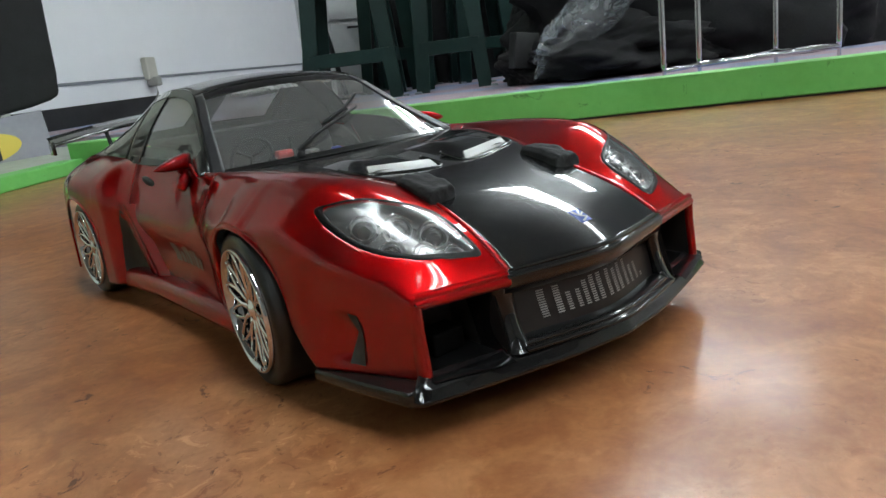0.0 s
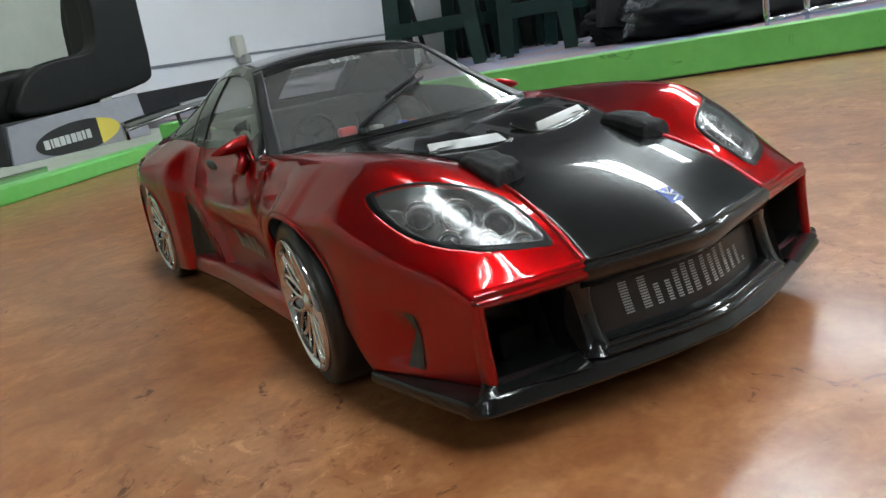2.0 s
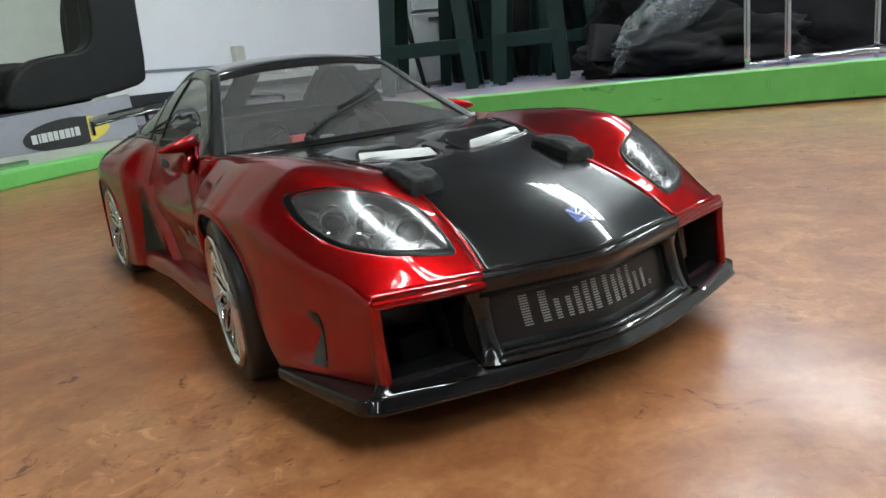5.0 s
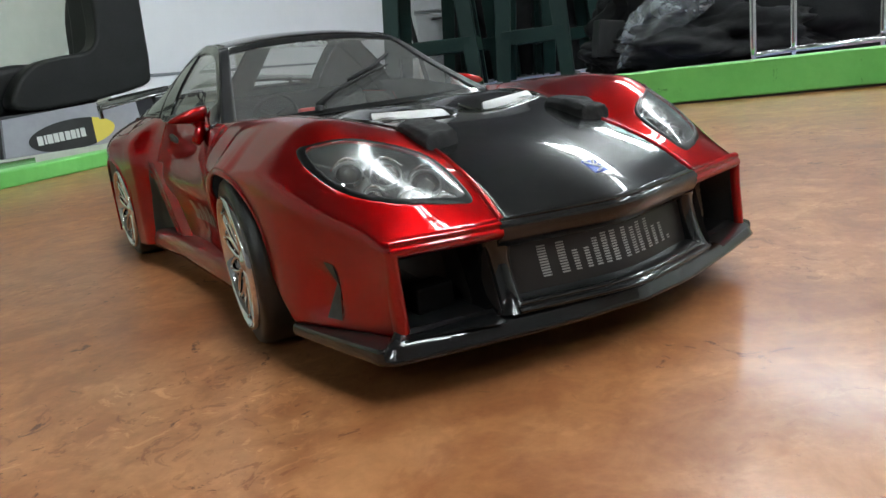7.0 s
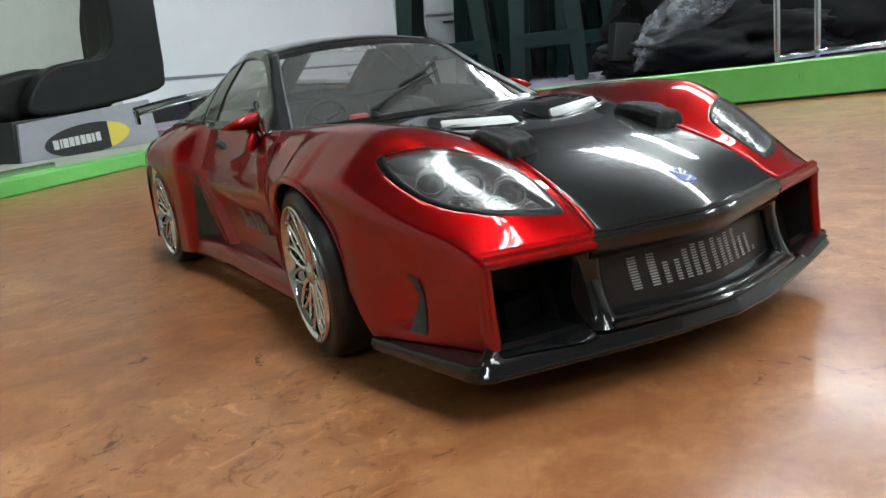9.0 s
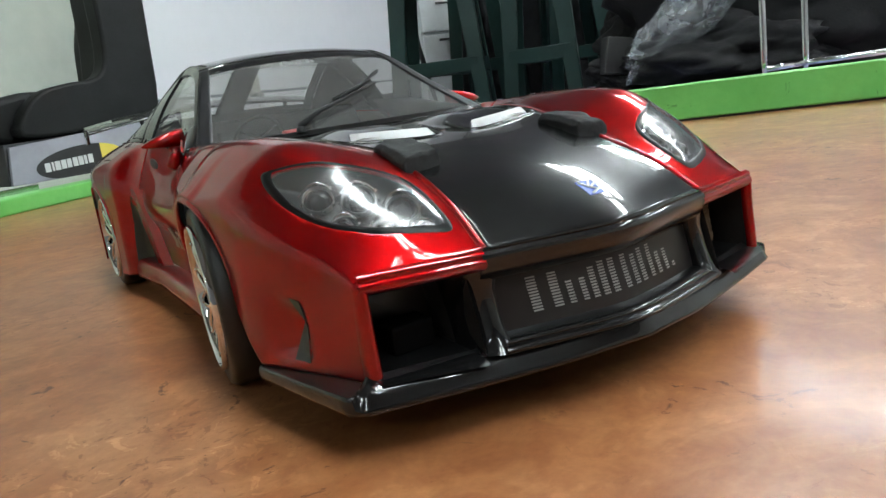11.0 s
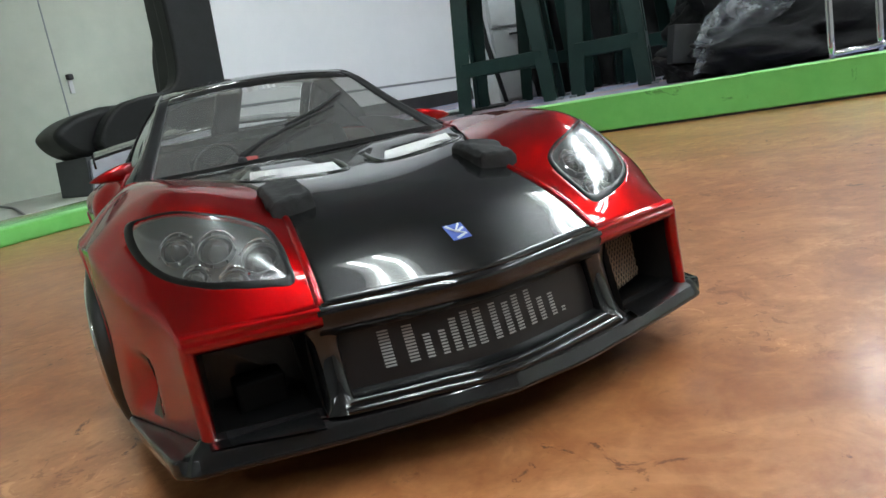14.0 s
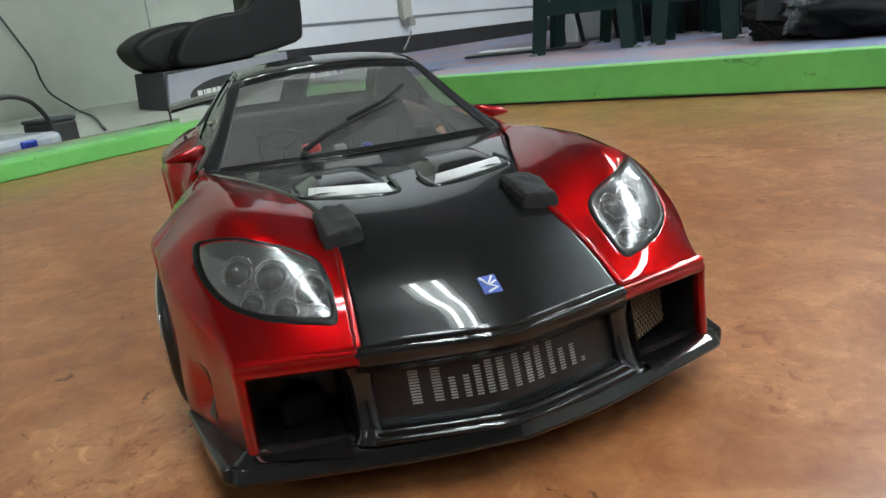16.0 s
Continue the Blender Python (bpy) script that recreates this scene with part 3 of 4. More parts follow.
def roof_point(s, y, lift=0.0):
    w = WR(y)
    c = 4.8 * min(max((y - 60) / 70, 0), 1) * min(1, max(0.3, (310 - y) / 90))
    bow = 9 * (1 - s * s) * max(0, 1 - (y - 60) / 60) if y < 120 else 0
    return Vector((s * w, y - bow * 0.9, ZE(y) + c * (1 - abs(s) ** 2.2) + lift)) * 0.001


def roof_sheet(name, mat, ya, yb, sa, sb, lift, parent, label="", n=20, m=20):
    bm = bmesh.new()
    grid(bm, [[roof_point(s, y, lift) for s in steps(sa, sb, m)] for y in steps(ya, yb, n)])
    return part(name, bm, mat, parent, label, out=(0, 0.16, -0.2))


roof = thick(roof_sheet("roof", BLACK, 131, 208, -1, 1, 0, car, "glossy black roof"), 0.0012, 0.0, MATT)
screen = roof_sheet("windscreen", WIND, 60, 131, -0.97, 0.97, 0, car, "clear windscreen with dark border")
screen.visible_shadow = False
for sa, sb in ((-1.005, -0.91), (0.91, 1.005)):
    thick(roof_sheet("pillar", SATIN, 60, 132, sa, sb, 0.3, car, m=4), 0.001, 0.0, MATT)
thick(roof_sheet("windscreen_header", BLACK, 124, 131.5, -0.95, 0.95, 0.25, car), 0.0006, 0.0, MATT)
for s0, s1, y1 in ((-0.20, -0.15, 123.5), (-0.14, -0.105, 122.3), (-0.095, -0.08, 123.5), (-0.07, -0.055, 123.5), (-0.045, 0.0, 123.5), (0.01, 0.025, 123.5), (0.035, 0.075, 123.5), (0.085, 0.12, 122.3)):
    roof_sheet("screen_lettering", LETTER, 119.5, y1, s0, s1, 0.35, screen, "pale printed bar", n=2, m=3)
for sa, sb, ya, yb in ((-0.62, -0.23, 119.5, 123.6), (0.15, 0.56, 120.5, 124.4)):  # pale tapered strips on both sides of the print
    bm = bmesh.new()
    grid(bm, [[roof_point(q, y0 + (y1 - y0) * k, 0.3) for k in steps(0, 1, 3)] for q, y0, y1 in ((sa, yb - 0.8, yb), (sa + (sb - sa) * 0.5, (ya + yb) / 2 - 0.6, yb), (sb, ya, yb))])
    part("sun_strip", bm, STRIPFILM, screen, "pale translucent strip")
thick(roof_sheet("cowl", BLACK, 58, 63.5, -1, 1, 0.4, car), 0.0008, 0.0)
rear_screen = roof_sheet("rear_window", REAR, 208, 280, -0.87, 0.87, 0, car)
rear_screen.visible_shadow = False
for sa, sb in ((-1, -0.86), (0.88, 1), (-0.25, 0.09)):
    thick(roof_sheet("rear_pillar", BLACK, 208, 292, sa, sb, 0.0, car, m=5), 0.0012, 0.0, MATT)
thick(roof_sheet("rear_sill", BLACK, 279, 300, -1, 1, 0.0, car), 0.0012, 0.0, MATT)


def side_point(f, y, side, out=0.0):
    a = Vector((WR(y), ZE(y)))
    b = Vector((X2(y), Z2(y)))
    p = b.lerp(a, f)
    p.x += 3.0 * math.sin(math.pi * f) + out
    return Vector((side * p.x, y, p.y)) * 0.001


def side_sheet(name, mat, ya, yb, fa, fb, side, out=0.0, n=16):
    bm = bmesh.new()
    grid(bm, [[side_point(f, y, side, out) for f in steps(fa, fb, 8)] for y in steps(ya, yb, n)])
    return part(name, bm, mat, car, out=(0, (ya + yb) * 0.0005, 0.05))


for side in (-1, 1):
    g = side_sheet("side_window", SIDE, 66, 182, 0.02, 0.95, side)
    g.visible_shadow = False
    for ya, yb, fa, fb in ((64, 86, -0.02, 1.0), (64, 200, 0.9, 1.02), (64, 200, -0.04, 0.07), (178, 206, 0, 1.0), (206, 298, 0, 1.0)):
        thick(side_sheet("window_frame", BLACK, ya, yb, fa, fb, side, 0.5), 0.001, 0.0, MATT)
    side_sheet("door_card", DARK, 70, 190, -0.02, 0.2, side, -3.0)
    # mirror: a pointed housing on a short arm, and a sail panel in the window's corner
    bm = bmesh.new()
    rows = []
    for x, y, z, hy, hz in ((84.5, 95, 101.5, 3.4, 4.4), (88, 94, 101.3, 4.6, 4.6), (92, 93, 101, 5.0, 4.2), (97, 92, 100.4, 4.6, 3.4), (101.5, 91.6, 99.8, 3.6, 2.4), (105, 91.6, 99.3, 2.0, 1.3), (107, 91.8, 99.0, 0.4, 0.3)):
        rows.append([Vector((side * x, y + hy * math.copysign(abs(math.cos(t)) ** 0.75, math.cos(t)), z + hz * math.copysign(abs(math.sin(t)) ** 0.75, math.sin(t)))) * 0.001 for t in (2 * math.pi * k / 20 for k in range(20))])
    vs = grid(bm, rows, True)
    bm.faces.new(vs[0])
    bm.faces.new(vs[-1])
    mirror = part("door_mirror", bm, RED, car, "red pointed door mirror")
    bm = bmesh.new()
    bm.faces.new([bm.verts.new(Vector((side * (93 + 7.0 * math.cos(t)), 98.15 - 0.9 * math.cos(t), 100.8 + 2.8 * math.sin(t))) * 0.001) for t in steps(0, 2 * math.pi, 20)[:-1]])
    part("mirror_glass", bm, CHROME, mirror, "small mirror glass", smooth=False)
    bm = bmesh.new()
    tube(bm, [Vector((side * x, y, z)) * 0.001 for x, y, z in ((92, 93, 98), (89.5, 93, 95), (90, 92, 91.5), (94.5, 90, 86))], [0.0028, 0.0032, 0.0042, 0.0026], 10)
    part("mirror_stalk", bm, RED, mirror)
    bm = bmesh.new()
    grid(bm, [[side_point(f * k, y, side, 2.0) for k in steps(0, 1, 5)] for y, f in ((66, 0.3), (74, 0.42), (82, 0.44), (90, 0.34), (98, 0.08))])
    thick(part("mirror_sail", bm, RED, mirror, "red triangular base plate"), 0.0012, 0.0)
    # sill
    bm = bmesh.new()
    rows = []
    for y in steps(30, 219, 30):
        k = 5.5 * max(0, (y - 150) / 69)
        rows.append([Vector((side * (x + k * (0.4 if z > 26 else 1)), y, z)) * 0.001 for x, z in ((92, 26.5), (98.0, 26.2), (101.0, 25.2), (102.8, 23.0), (103.8, 19.5), (104.0, 16.5), (103.2, 13.4), (100.5, 12.5), (92, 12.5))])
    grid(bm, rows)
    part("side_sill", bm, RED, car, "red side sill")
    # inlet ahead of the rear wheel, with two sloping blades
    bm = bmesh.new()
    grid(bm, [[fender_point(fx, y, side) + Vector((side * 0.0011, 0, 0)) for y in steps(ya, yb, 5)] for fx, ya, yb in ((2.1, 191, 193), (2.5, 186, 196), (3.0, 181, 198), (3.5, 175, 199), (3.9, 168, 199))])
    inlet = part("side_inlet", bm, DARK, car, "dark side inlet")
    for o in (0, 10):
        bm = bmesh.new()
        grid(bm, [[Vector((side * (98 + w + 2.5 * t), 190 - o - 34 * (1 - t) + 2 * w, 26 + 46 * t)) * 0.001 for w in (-3, 0, 1.6, 2.2, 1.0)] for t in steps(0, 1, 8)])
        part("inlet_blade", bm, RED, inlet)
    # door handle
    bm = bmesh.new()
    bmesh.ops.create_uvsphere(bm, u_segments=16, v_segments=8, radius=1)
    hp = fender_point(1.42, 158, side)
    for v in bm.verts:
        v.co = hp + Vector((v.co.x * 0.0016, v.co.y * 0.012, v.co.z * 0.0034 + v.co.y * 0.002))
    part("door_handle", bm, DARK, car, "dark flush handle")
    # door lettering drawn as bars
    for i, (o, w, h) in enumerate(((0, 9, 12), (11, 5, 7), (18, 2.4, 11), (22, 6, 12), (30, 2.4, 10), (34, 6, 11), (42, 5, 7))):
        bm = bmesh.new()
        rows = []
        for z in steps(40, 40 + h, 3):
            rows.append([])
            for yy in (122 - o, 122 - o - w):
                sec = spline(section(yy), NSPAN)
                j = min(range(len(sec)), key=lambda q: abs(sec[q][1] - z) + (0 if sec[q][0] > 80 else 99))
                rows[-1].append(Vector((side * (sec[j][0] + 1.1), yy, z)) * 0.001)
        grid(bm, rows)
        part("door_lettering", bm, DOORPRINT, car, "faint silver bar")

# wiper
bm = bmesh.new()
tube(bm, [roof_point(s, y, l) for s, y, l in ((-0.38, 64, 3.0), (-0.2, 72, 4.5), (0.18, 84, 4.2), (0.42, 92, 3.2))], [0.0016, 0.0013, 0.001, 0.0007], 6)
wiper = part("wiper", bm, MATT, car, "black windscreen wiper")
bm = bmesh.new()
tube(bm, [roof_point(s, y, l) for s, y, l in ((-0.02, 84, 1.6), (0.3, 94, 1.6), (0.6, 106, 1.6))], 0.0011, 6)
part("wiper_blade", bm, MATT, wiper)
bm = bmesh.new()
lathe(bm, [(0, 0.0026), (0.002, 0.0024), (0.003, 0.0014), (0.0032, 0.0001)], 14, "Z", roof_point(-0.38, 63, 0.5))
part("wiper_pivot", bm, MATT, wiper)

# inside the cabin
boxpart("cabin_floor", DARK, car, (-0.085, 0.06, 0.030), (0.085, 0.30, 0.034))
bm = bmesh.new()
grid(bm, [[Vector((x * w, y, z)) * 0.001 for x in steps(-1, 1, 12)] for w, y, z in ((84, 66, 90), (80, 84, 92), (77, 96, 90), (77, 100, 80), (76, 98, 60))])
part("dashboard", bm, MATT, car, "dark dashboard")
bm = bmesh.new()
c, rr = Vector((-0.038, 0.112, 0.094)), 0.014
q = Vector((0, 0.9, 0.45)).to_track_quat("Z", "Y")
tube(bm, [c + q @ Vector((rr * math.cos(t), rr * math.sin(t), 0)) for t in steps(0, 2 * math.pi, 24)[:-1]], 0.0013, 6, True)
for t in (0.5, 2.6, 4.7):
    tube(bm, [c, c + q @ Vector((rr * math.cos(t), rr * math.sin(t), 0))], 0.001, 6)
part("steering_wheel", bm, MATT, car)
boxpart("red_connector", REDPLASTIC, car, (-0.028, 0.094, 0.091), (-0.017, 0.101, 0.0965), 0.0015, "red plug")
boxpart("blue_connector", BLUEPLASTIC, car, (0.006, 0.082, 0.088), (0.012, 0.088, 0.094), 0.0015, "blue metal part")
boxpart("pale_sticker", LETTER, car, (-0.010, 0.086, 0.089), (-0.003, 0.094, 0.0945), 0.001, "pale plastic part")
for side in (-1, 1):
    bm = bmesh.new()
    rows = [[Vector((side * (32 + x), y, z)) * 0.001 for x, y, z in ((-17, 150 + k, h), (-15, 146 + k, h), (15, 146 + k, h), (17, 150 + k, h), (15, 154 + k, h), (-15, 154 + k, h))] for k, h in ((0, 50), (4, 72), (8, 92), (10, 99))]
    grid(bm, rows, True)
    part("bucket_seat", bm, MATT, car)

bm = bmesh.new()
grid(bm, [[Vector((x * w, y, z)) * 0.001 for x in steps(-1, 1, 10)] for w, y, z in ((78, 203, 32), (76, 204, 80), (70, 206, 102), (68, 209, 106), (68, 240, 106), (70, 278, 105))])
part("rear_bulkhead", bm, MATT, car, "dark bulkhead behind the seats")

# rear of the body
bm = bmesh.new()
grid(bm, [[Vector((x, 335 + 0.0 * x, z)) * 0.001 for x in steps(-80, 80, 8)] for z in (95, 70, 40, 18)])
part("rear_fascia", bm, DARK, car)
bm = bmesh.new()
grid(bm, [[Vector((s * w, y, z + 2 * (1 - s * s))) * 0.001 for s in steps(-1, 1, 16)] for y, w, z in ((292, 86, 100), (312, 84, 98.5), (335, 80, 95))])
part("boot_deck", bm, BLACK, car)
# rear wing
bm = bmesh.new()
rows = []
for x in steps(-104, 104, 24):
    rows.append([Vector((x, y, z + 9 * (1 - (x / 104) ** 2))) * 0.001 for y, z in ((329, 109.6), (336, 111.4), (346, 113.4), (354, 115.6), (354.6, 114.8), (347, 112.0), (338, 109.8), (330, 108.8))])
grid(bm, rows, True)
spoiler = part("rear_wing", bm, BLACK, car, "black rear wing")
for side in (-1, 1):
    x = side * 105
    bm = bmesh.new()
    grid(bm, [[Vector((x, y, z)) * 0.001 for y in (329, 336, 345)] for z in (102, 107, 113)])
    thick(part("end_plate", bm, BLACK, spoiler), 0.0016, 0.0)
    bm = bmesh.new()
    tube(bm, [Vector((side * 62, y, z)) * 0.001 for y, z in ((320, 95), (328, 104), (333, 112), (336, 117))], [0.0022, 0.0018, 0.0016, 0.0022], 8)
    part("wing_post", bm, MATT, spoiler)

# floor of the chassis
boxpart("chassis", DARK, car, (-0.075, -0.10, 0.010), (0.075, 0.32, 0.016))


# wheels
def wheel(x, y, side, r, face, steer=0.0, camber=0.0):
    """A wheel built round its own axle: outer face at x, tyre radius r, rim radius face (millimetres)."""
    hub = new("wheel")
    hub.parent = car
    hub.matrix_basis = Matrix.Translation((side * x * 0.001, y * 0.001, r * 0.001)) @ pose(0, 0, 0, 0, side * camber, steer)
    w, k = 27.0, face / 29.0

    def place(h):
        return side * -h * 0.001

    def lathed(name, mat, parent, prof, sides, label=""):
        bm = bmesh.new()
        lathe(bm, [(place(h), q * 0.001) for h, q in prof], sides, "X")
        return part(name, bm, mat, parent, label)

    lathed("tyre", RUBBER, hub, [(1.4, face - 1.6), (0.6, face), (0.2, (face + r) / 2), (0.8, r - 1.6), (2.4, r - 0.5), (5, r - 0.1), (w / 2, r), (w - 6, r - 0.1), (w - 3, r - 0.4), (w - 1, r - 2), (w, face + 3), (w - 0.5, face)], 64, "low-profile black tyre")
    rim = lathed("rim", CHROME, hub, [(1.0, face), (-0.6, face), (-1.6, face - 0.3), (-1.9, face - 0.8), (-1.5, face - 1.4), (0.6, face - 2.0), (3.0, face - 2.6), (5, face - 3.0)], 64, "chrome deep-dish rim")
    lathed("barrel", BARREL, rim, [(5, face - 3.2), (16, face - 5.2), (18, 12), (18, 3)], 40, "dark inner barrel")
    for i in range(12):
        t0 = 2 * math.pi * i / 12
        bm = bmesh.new()
        for d in (-1, 1):
            path = [(3.4, 4.2, 0.30), (2.2, 10, -0.04), (1.4, 17, 0.08), (0.9, 23, 0.17), (1.2, 26.8, 0.24)]
            tube(bm, [Vector((place(h), q * k * 0.001 * math.cos(t0 + d * a), q * k * 0.001 * math.sin(t0 + d * a))) for h, q, a in path], [0.0017, 0.0012, 0.0010, 0.0011, 0.0015], 6)
        tube(bm, [Vector((place(2.6), 0.0175 * k * math.cos(t0 + d * 0.14), 0.0175 * k * math.sin(t0 + d * 0.14))) for d in (-1, 1)], 0.0013, 6)
        part("spoke", bm, CHROME, rim)
        bm = bmesh.new()
        lathe(bm, [(place(h), q * 0.001) for h, q in ((1.5, 1.1), (-0.2, 1.0), (-0.6, 0.05))], 6, "X", (0, 0.0268 * k * math.cos(t0 + 0.26), 0.0268 * k * math.sin(t0 + 0.26)))
        part("rim_bolt", bm, STEEL, rim)
    lathed("hub_cap", STEEL, hub, [(6, 6.2), (3, 6), (1.6, 5), (1.2, 3), (0.6, 2.6), (0.4, 0.05)], 24)


for side in (-1, 1):
    wheel(111.8, -14.0, side, 38.0, 30.4, -7.0, 1.5)
    wheel(113.0, 257.0, side, 35.5, 29.0)
    # wheel well
    for yc, r in ((-14.0, 0.0425), (257.0, 0.0386)):
        bm = bmesh.new()
        lathe(bm, [(side * 0.070, r - 0.0002), (side * 0.105, r)], 40, "X", (0, yc * 0.001, 0.0375))
        bmesh.ops.delete(bm, geom=[v for v in bm.verts if v.co.z < 0.02], context="VERTS")
        part("wheel_well", bm, DARK, car)

# ---- the room ----
FLOOR = material("marbled_floor", (0.3, 0.12, 0.05), 0.25)


def floor_look():
    m = FLOOR
    b = m.node_tree.nodes["Principled BSDF"]
    wide = noise_of(m, 3.2, 4.0, 0.55, 0.4)
    cloud = noise_of(m, 13.0, 7.0, 0.66, 0.9)
    flake = noise_of(m, 44.0, 6.0, 0.62, 0.8)
    grain = noise_of(m, 210.0, 3.0, 0.6)
    crack = noise_of(m, 38.0, 8.0, 0.72, 2.2)
    patch = noise_of(m, 7.0, 3.0, 0.5, 0.3)
    base = ramp(m, wide, [(0.32, (0.246, 0.085, 0.027)), (0.5, (0.299, 0.114, 0.042)), (0.68, (0.345, 0.142, 0.058))])
    tan = ramp(m, cloud, [(0.38, (0.66, 0.54, 0.46)), (0.46, (0.94, 0.91, 0.88)), (0.52, (1.04, 1.08, 1.12)), (0.57, (1.38, 1.62, 1.85))])
    c = mixed(m, 0.5, base, tan, "MULTIPLY")
    c = mixed(m, 0.42, c, ramp(m, flake, [(0.38, (0.70, 0.58, 0.5)), (0.5, (1, 1, 1)), (0.62, (1.3, 1.42, 1.5))]), "MULTIPLY")
    c = mixed(m, 0.18, c, ramp(m, grain, [(0.35, (0.6, 0.55, 0.5)), (0.65, (1.3, 1.35, 1.4))]), "MULTIPLY")
    dark = ramp(m, crack, [(0.35, (0.24, 0.14, 0.09)), (0.385, (1, 1, 1))])
    some = ramp(m, patch, [(0.40, (0.0, 0.0, 0.0)), (0.52, (0.9, 0.9, 0.9))])
    c = mixed(m, some, c, mixed(m, 1.0, c, dark, "MULTIPLY"))
    chip = noise_of(m, 60.0, 5.0, 0.68, 1.6)
    chips = ramp(m, chip, [(0.385, (0.6, 0.48, 0.4)), (0.42, (1, 1, 1)), (0.585, (1, 1, 1)), (0.62, (1.35, 1.5, 1.65))])
    spots = ramp(m, noise_of(m, 5.0, 4.0, 0.6, 0.5), [(0.50, (0.0, 0.0, 0.0)), (0.60, (0.8, 0.8, 0.8))])
    c = mixed(m, spots, c, mixed(m, 1.0, c, chips, "MULTIPLY"))
    link(m, c, b.inputs["Base Color"])
    r = node(m, "ShaderNodeMapRange")
    r.inputs["To Min"].default_value, r.inputs["To Max"].default_value = 0.36, 0.5
    link(m, cloud, r.inputs["Value"])
    link(m, r.outputs[0], b.inputs["Roughness"])
    b.inputs["Coat Weight"].default_value = 0.38
    b.inputs["Coat Roughness"].default_value = 0.15
    b.inputs["Specular IOR Level"].default_value = 0.3
    n = node(m, "ShaderNodeBump", Strength=0.2, Distance=0.001)
    link(m, flake, n.inputs["Height"])
    link(m, n.outputs[0], b.inputs["Coat Normal"])


floor_look()
GREEN = varied("green_paint", (0.11, 0.42, 0.085), (0.16, 0.52, 0.125), 6, 0.45, 0.65, relief=0.001)
scuff = ramp(GREEN, noise_of(GREEN, 26.0, 6.0, 0.7, 1.2), [(0.30, (0.25, 0.28, 0.22)), (0.36, (1, 1, 1))])
GREENBASE = GREEN.node_tree.nodes["Principled BSDF"].inputs["Base Color"]
link(GREEN, mixed(GREEN, 0.8, GREENBASE.links[0].from_socket, scuff, "MULTIPLY"), GREENBASE)
EDGEGREEN = varied("worn_highlit_edge", (0.20, 0.52, 0.16), (0.30, 0.62, 0.25), 18, 0.5, 0.7)
CARPET = material("printed_mat", (0.3, 0.3, 0.5), 0.95)
fac = noise_of(CARPET, 3.2, 3.0)
link(CARPET, ramp(CARPET, fac, [(0.36, (0.22, 0.25, 0.40)), (0.46, (0.27, 0.28, 0.38)), (0.54, (0.36, 0.25, 0.29)), (0.68, (0.34, 0.30, 0.34))]), CARPET.node_tree.nodes["Principled BSDF"].inputs["Base Color"])
bump(CARPET, noise_of(CARPET, 300, 2.0), 0.6, 0.002)
WHITE = varied("white_wall", (0.87, 0.89, 0.90), (0.92, 0.93, 0.94), 1.4, 0.5, 0.7)
CREAM = varied("cream_wall", (0.40, 0.44, 0.37), (0.50, 0.53, 0.45), 1.6, 0.55, 0.75)
CEIL = varied("ceiling_tile", (0.62, 0.62, 0.60), (0.72, 0.72, 0.70), 3, 0.9)
# tones of the unseen walls and ceiling, set to steer bounce light and reflections
PALE = varied("pale_bounce_tone", (0.48, 0.49, 0.46), (0.58, 0.58, 0.55), 1.2, 0.8)
DIM = varied("dim_unseen_tone", (0.16, 0.165, 0.165), (0.24, 0.24, 0.235), 1.2, 0.8)
GREYWALL = varied("grey_unseen_tone", (0.34, 0.345, 0.345), (0.44, 0.44, 0.435), 1.2, 0.8)
SKIRTING = varied("dark_skirting", (0.012, 0.012, 0.013), (0.03, 0.03, 0.03), 8, 0.5)
TRIM = material("grey_trim", (0.22, 0.24, 0.26), 0.5)


def room(ob, label="", category="", kind="structure"):
    ob.matrix_basis = ROOM
    return tagged(ob, label, category, kind=kind)


def slab(name, mat, a, b, label="", bevel=0.0, category=""):
    bm = bmesh.new()
    box(bm, *a, *b)
    ob = part(name, bm, mat, smooth=False)
    if bevel:
        rounded(ob, bevel)
    return room(ob, label, category)


UR, VL, WALL = 0.970, 0.932, 2.208
EAST, SOUTH, WEST = 8.0, -5.0, -5.0
slab("floor", FLOOR, (WEST, SOUTH, -0.05), (EAST, WALL + 0.3, 0.0), "glossy brown marbled floor")
slab("platform", CARPET, (UR + 0.02, SOUTH, 0.0), (EAST, VL + 0.02, 0.032), "low platform with a pink and blue printed mat")
slab("platform", CARPET, (1.66, VL + 0.021, 0.0), (EAST, WALL, 0.032), "back of the low platform with a printed mat")
slab("mat", varied("pale_mat", (0.34, 0.36, 0.31), (0.44, 0.46, 0.40), 5, 0.8), (WEST, VL + 0.021, 0.0), (1.659, WALL, 0.012), "pale mat behind the green kerb")
# near-black strip that paints the shade in the slit below the kerb
slab("kerb_gap", SKIRTING, (UR + 0.004, SOUTH, 0.0), (UR + 0.0195, VL + 0.02, 0.004), "dark strip standing in for shade under the kerb")
slab("kerb", GREEN, (UR, SOUTH, 0.0035), (UR + 0.038, VL + 0.03, 0.061), "green painted timber kerb", 0.002)
# lighter sliver along the kerb's worn edge, its bevel highlight put into the colour
edge = bmesh.new()
knots = [SOUTH + 0.05 * i for i in range(int((VL + 0.03 - SOUTH) / 0.05) + 1)]
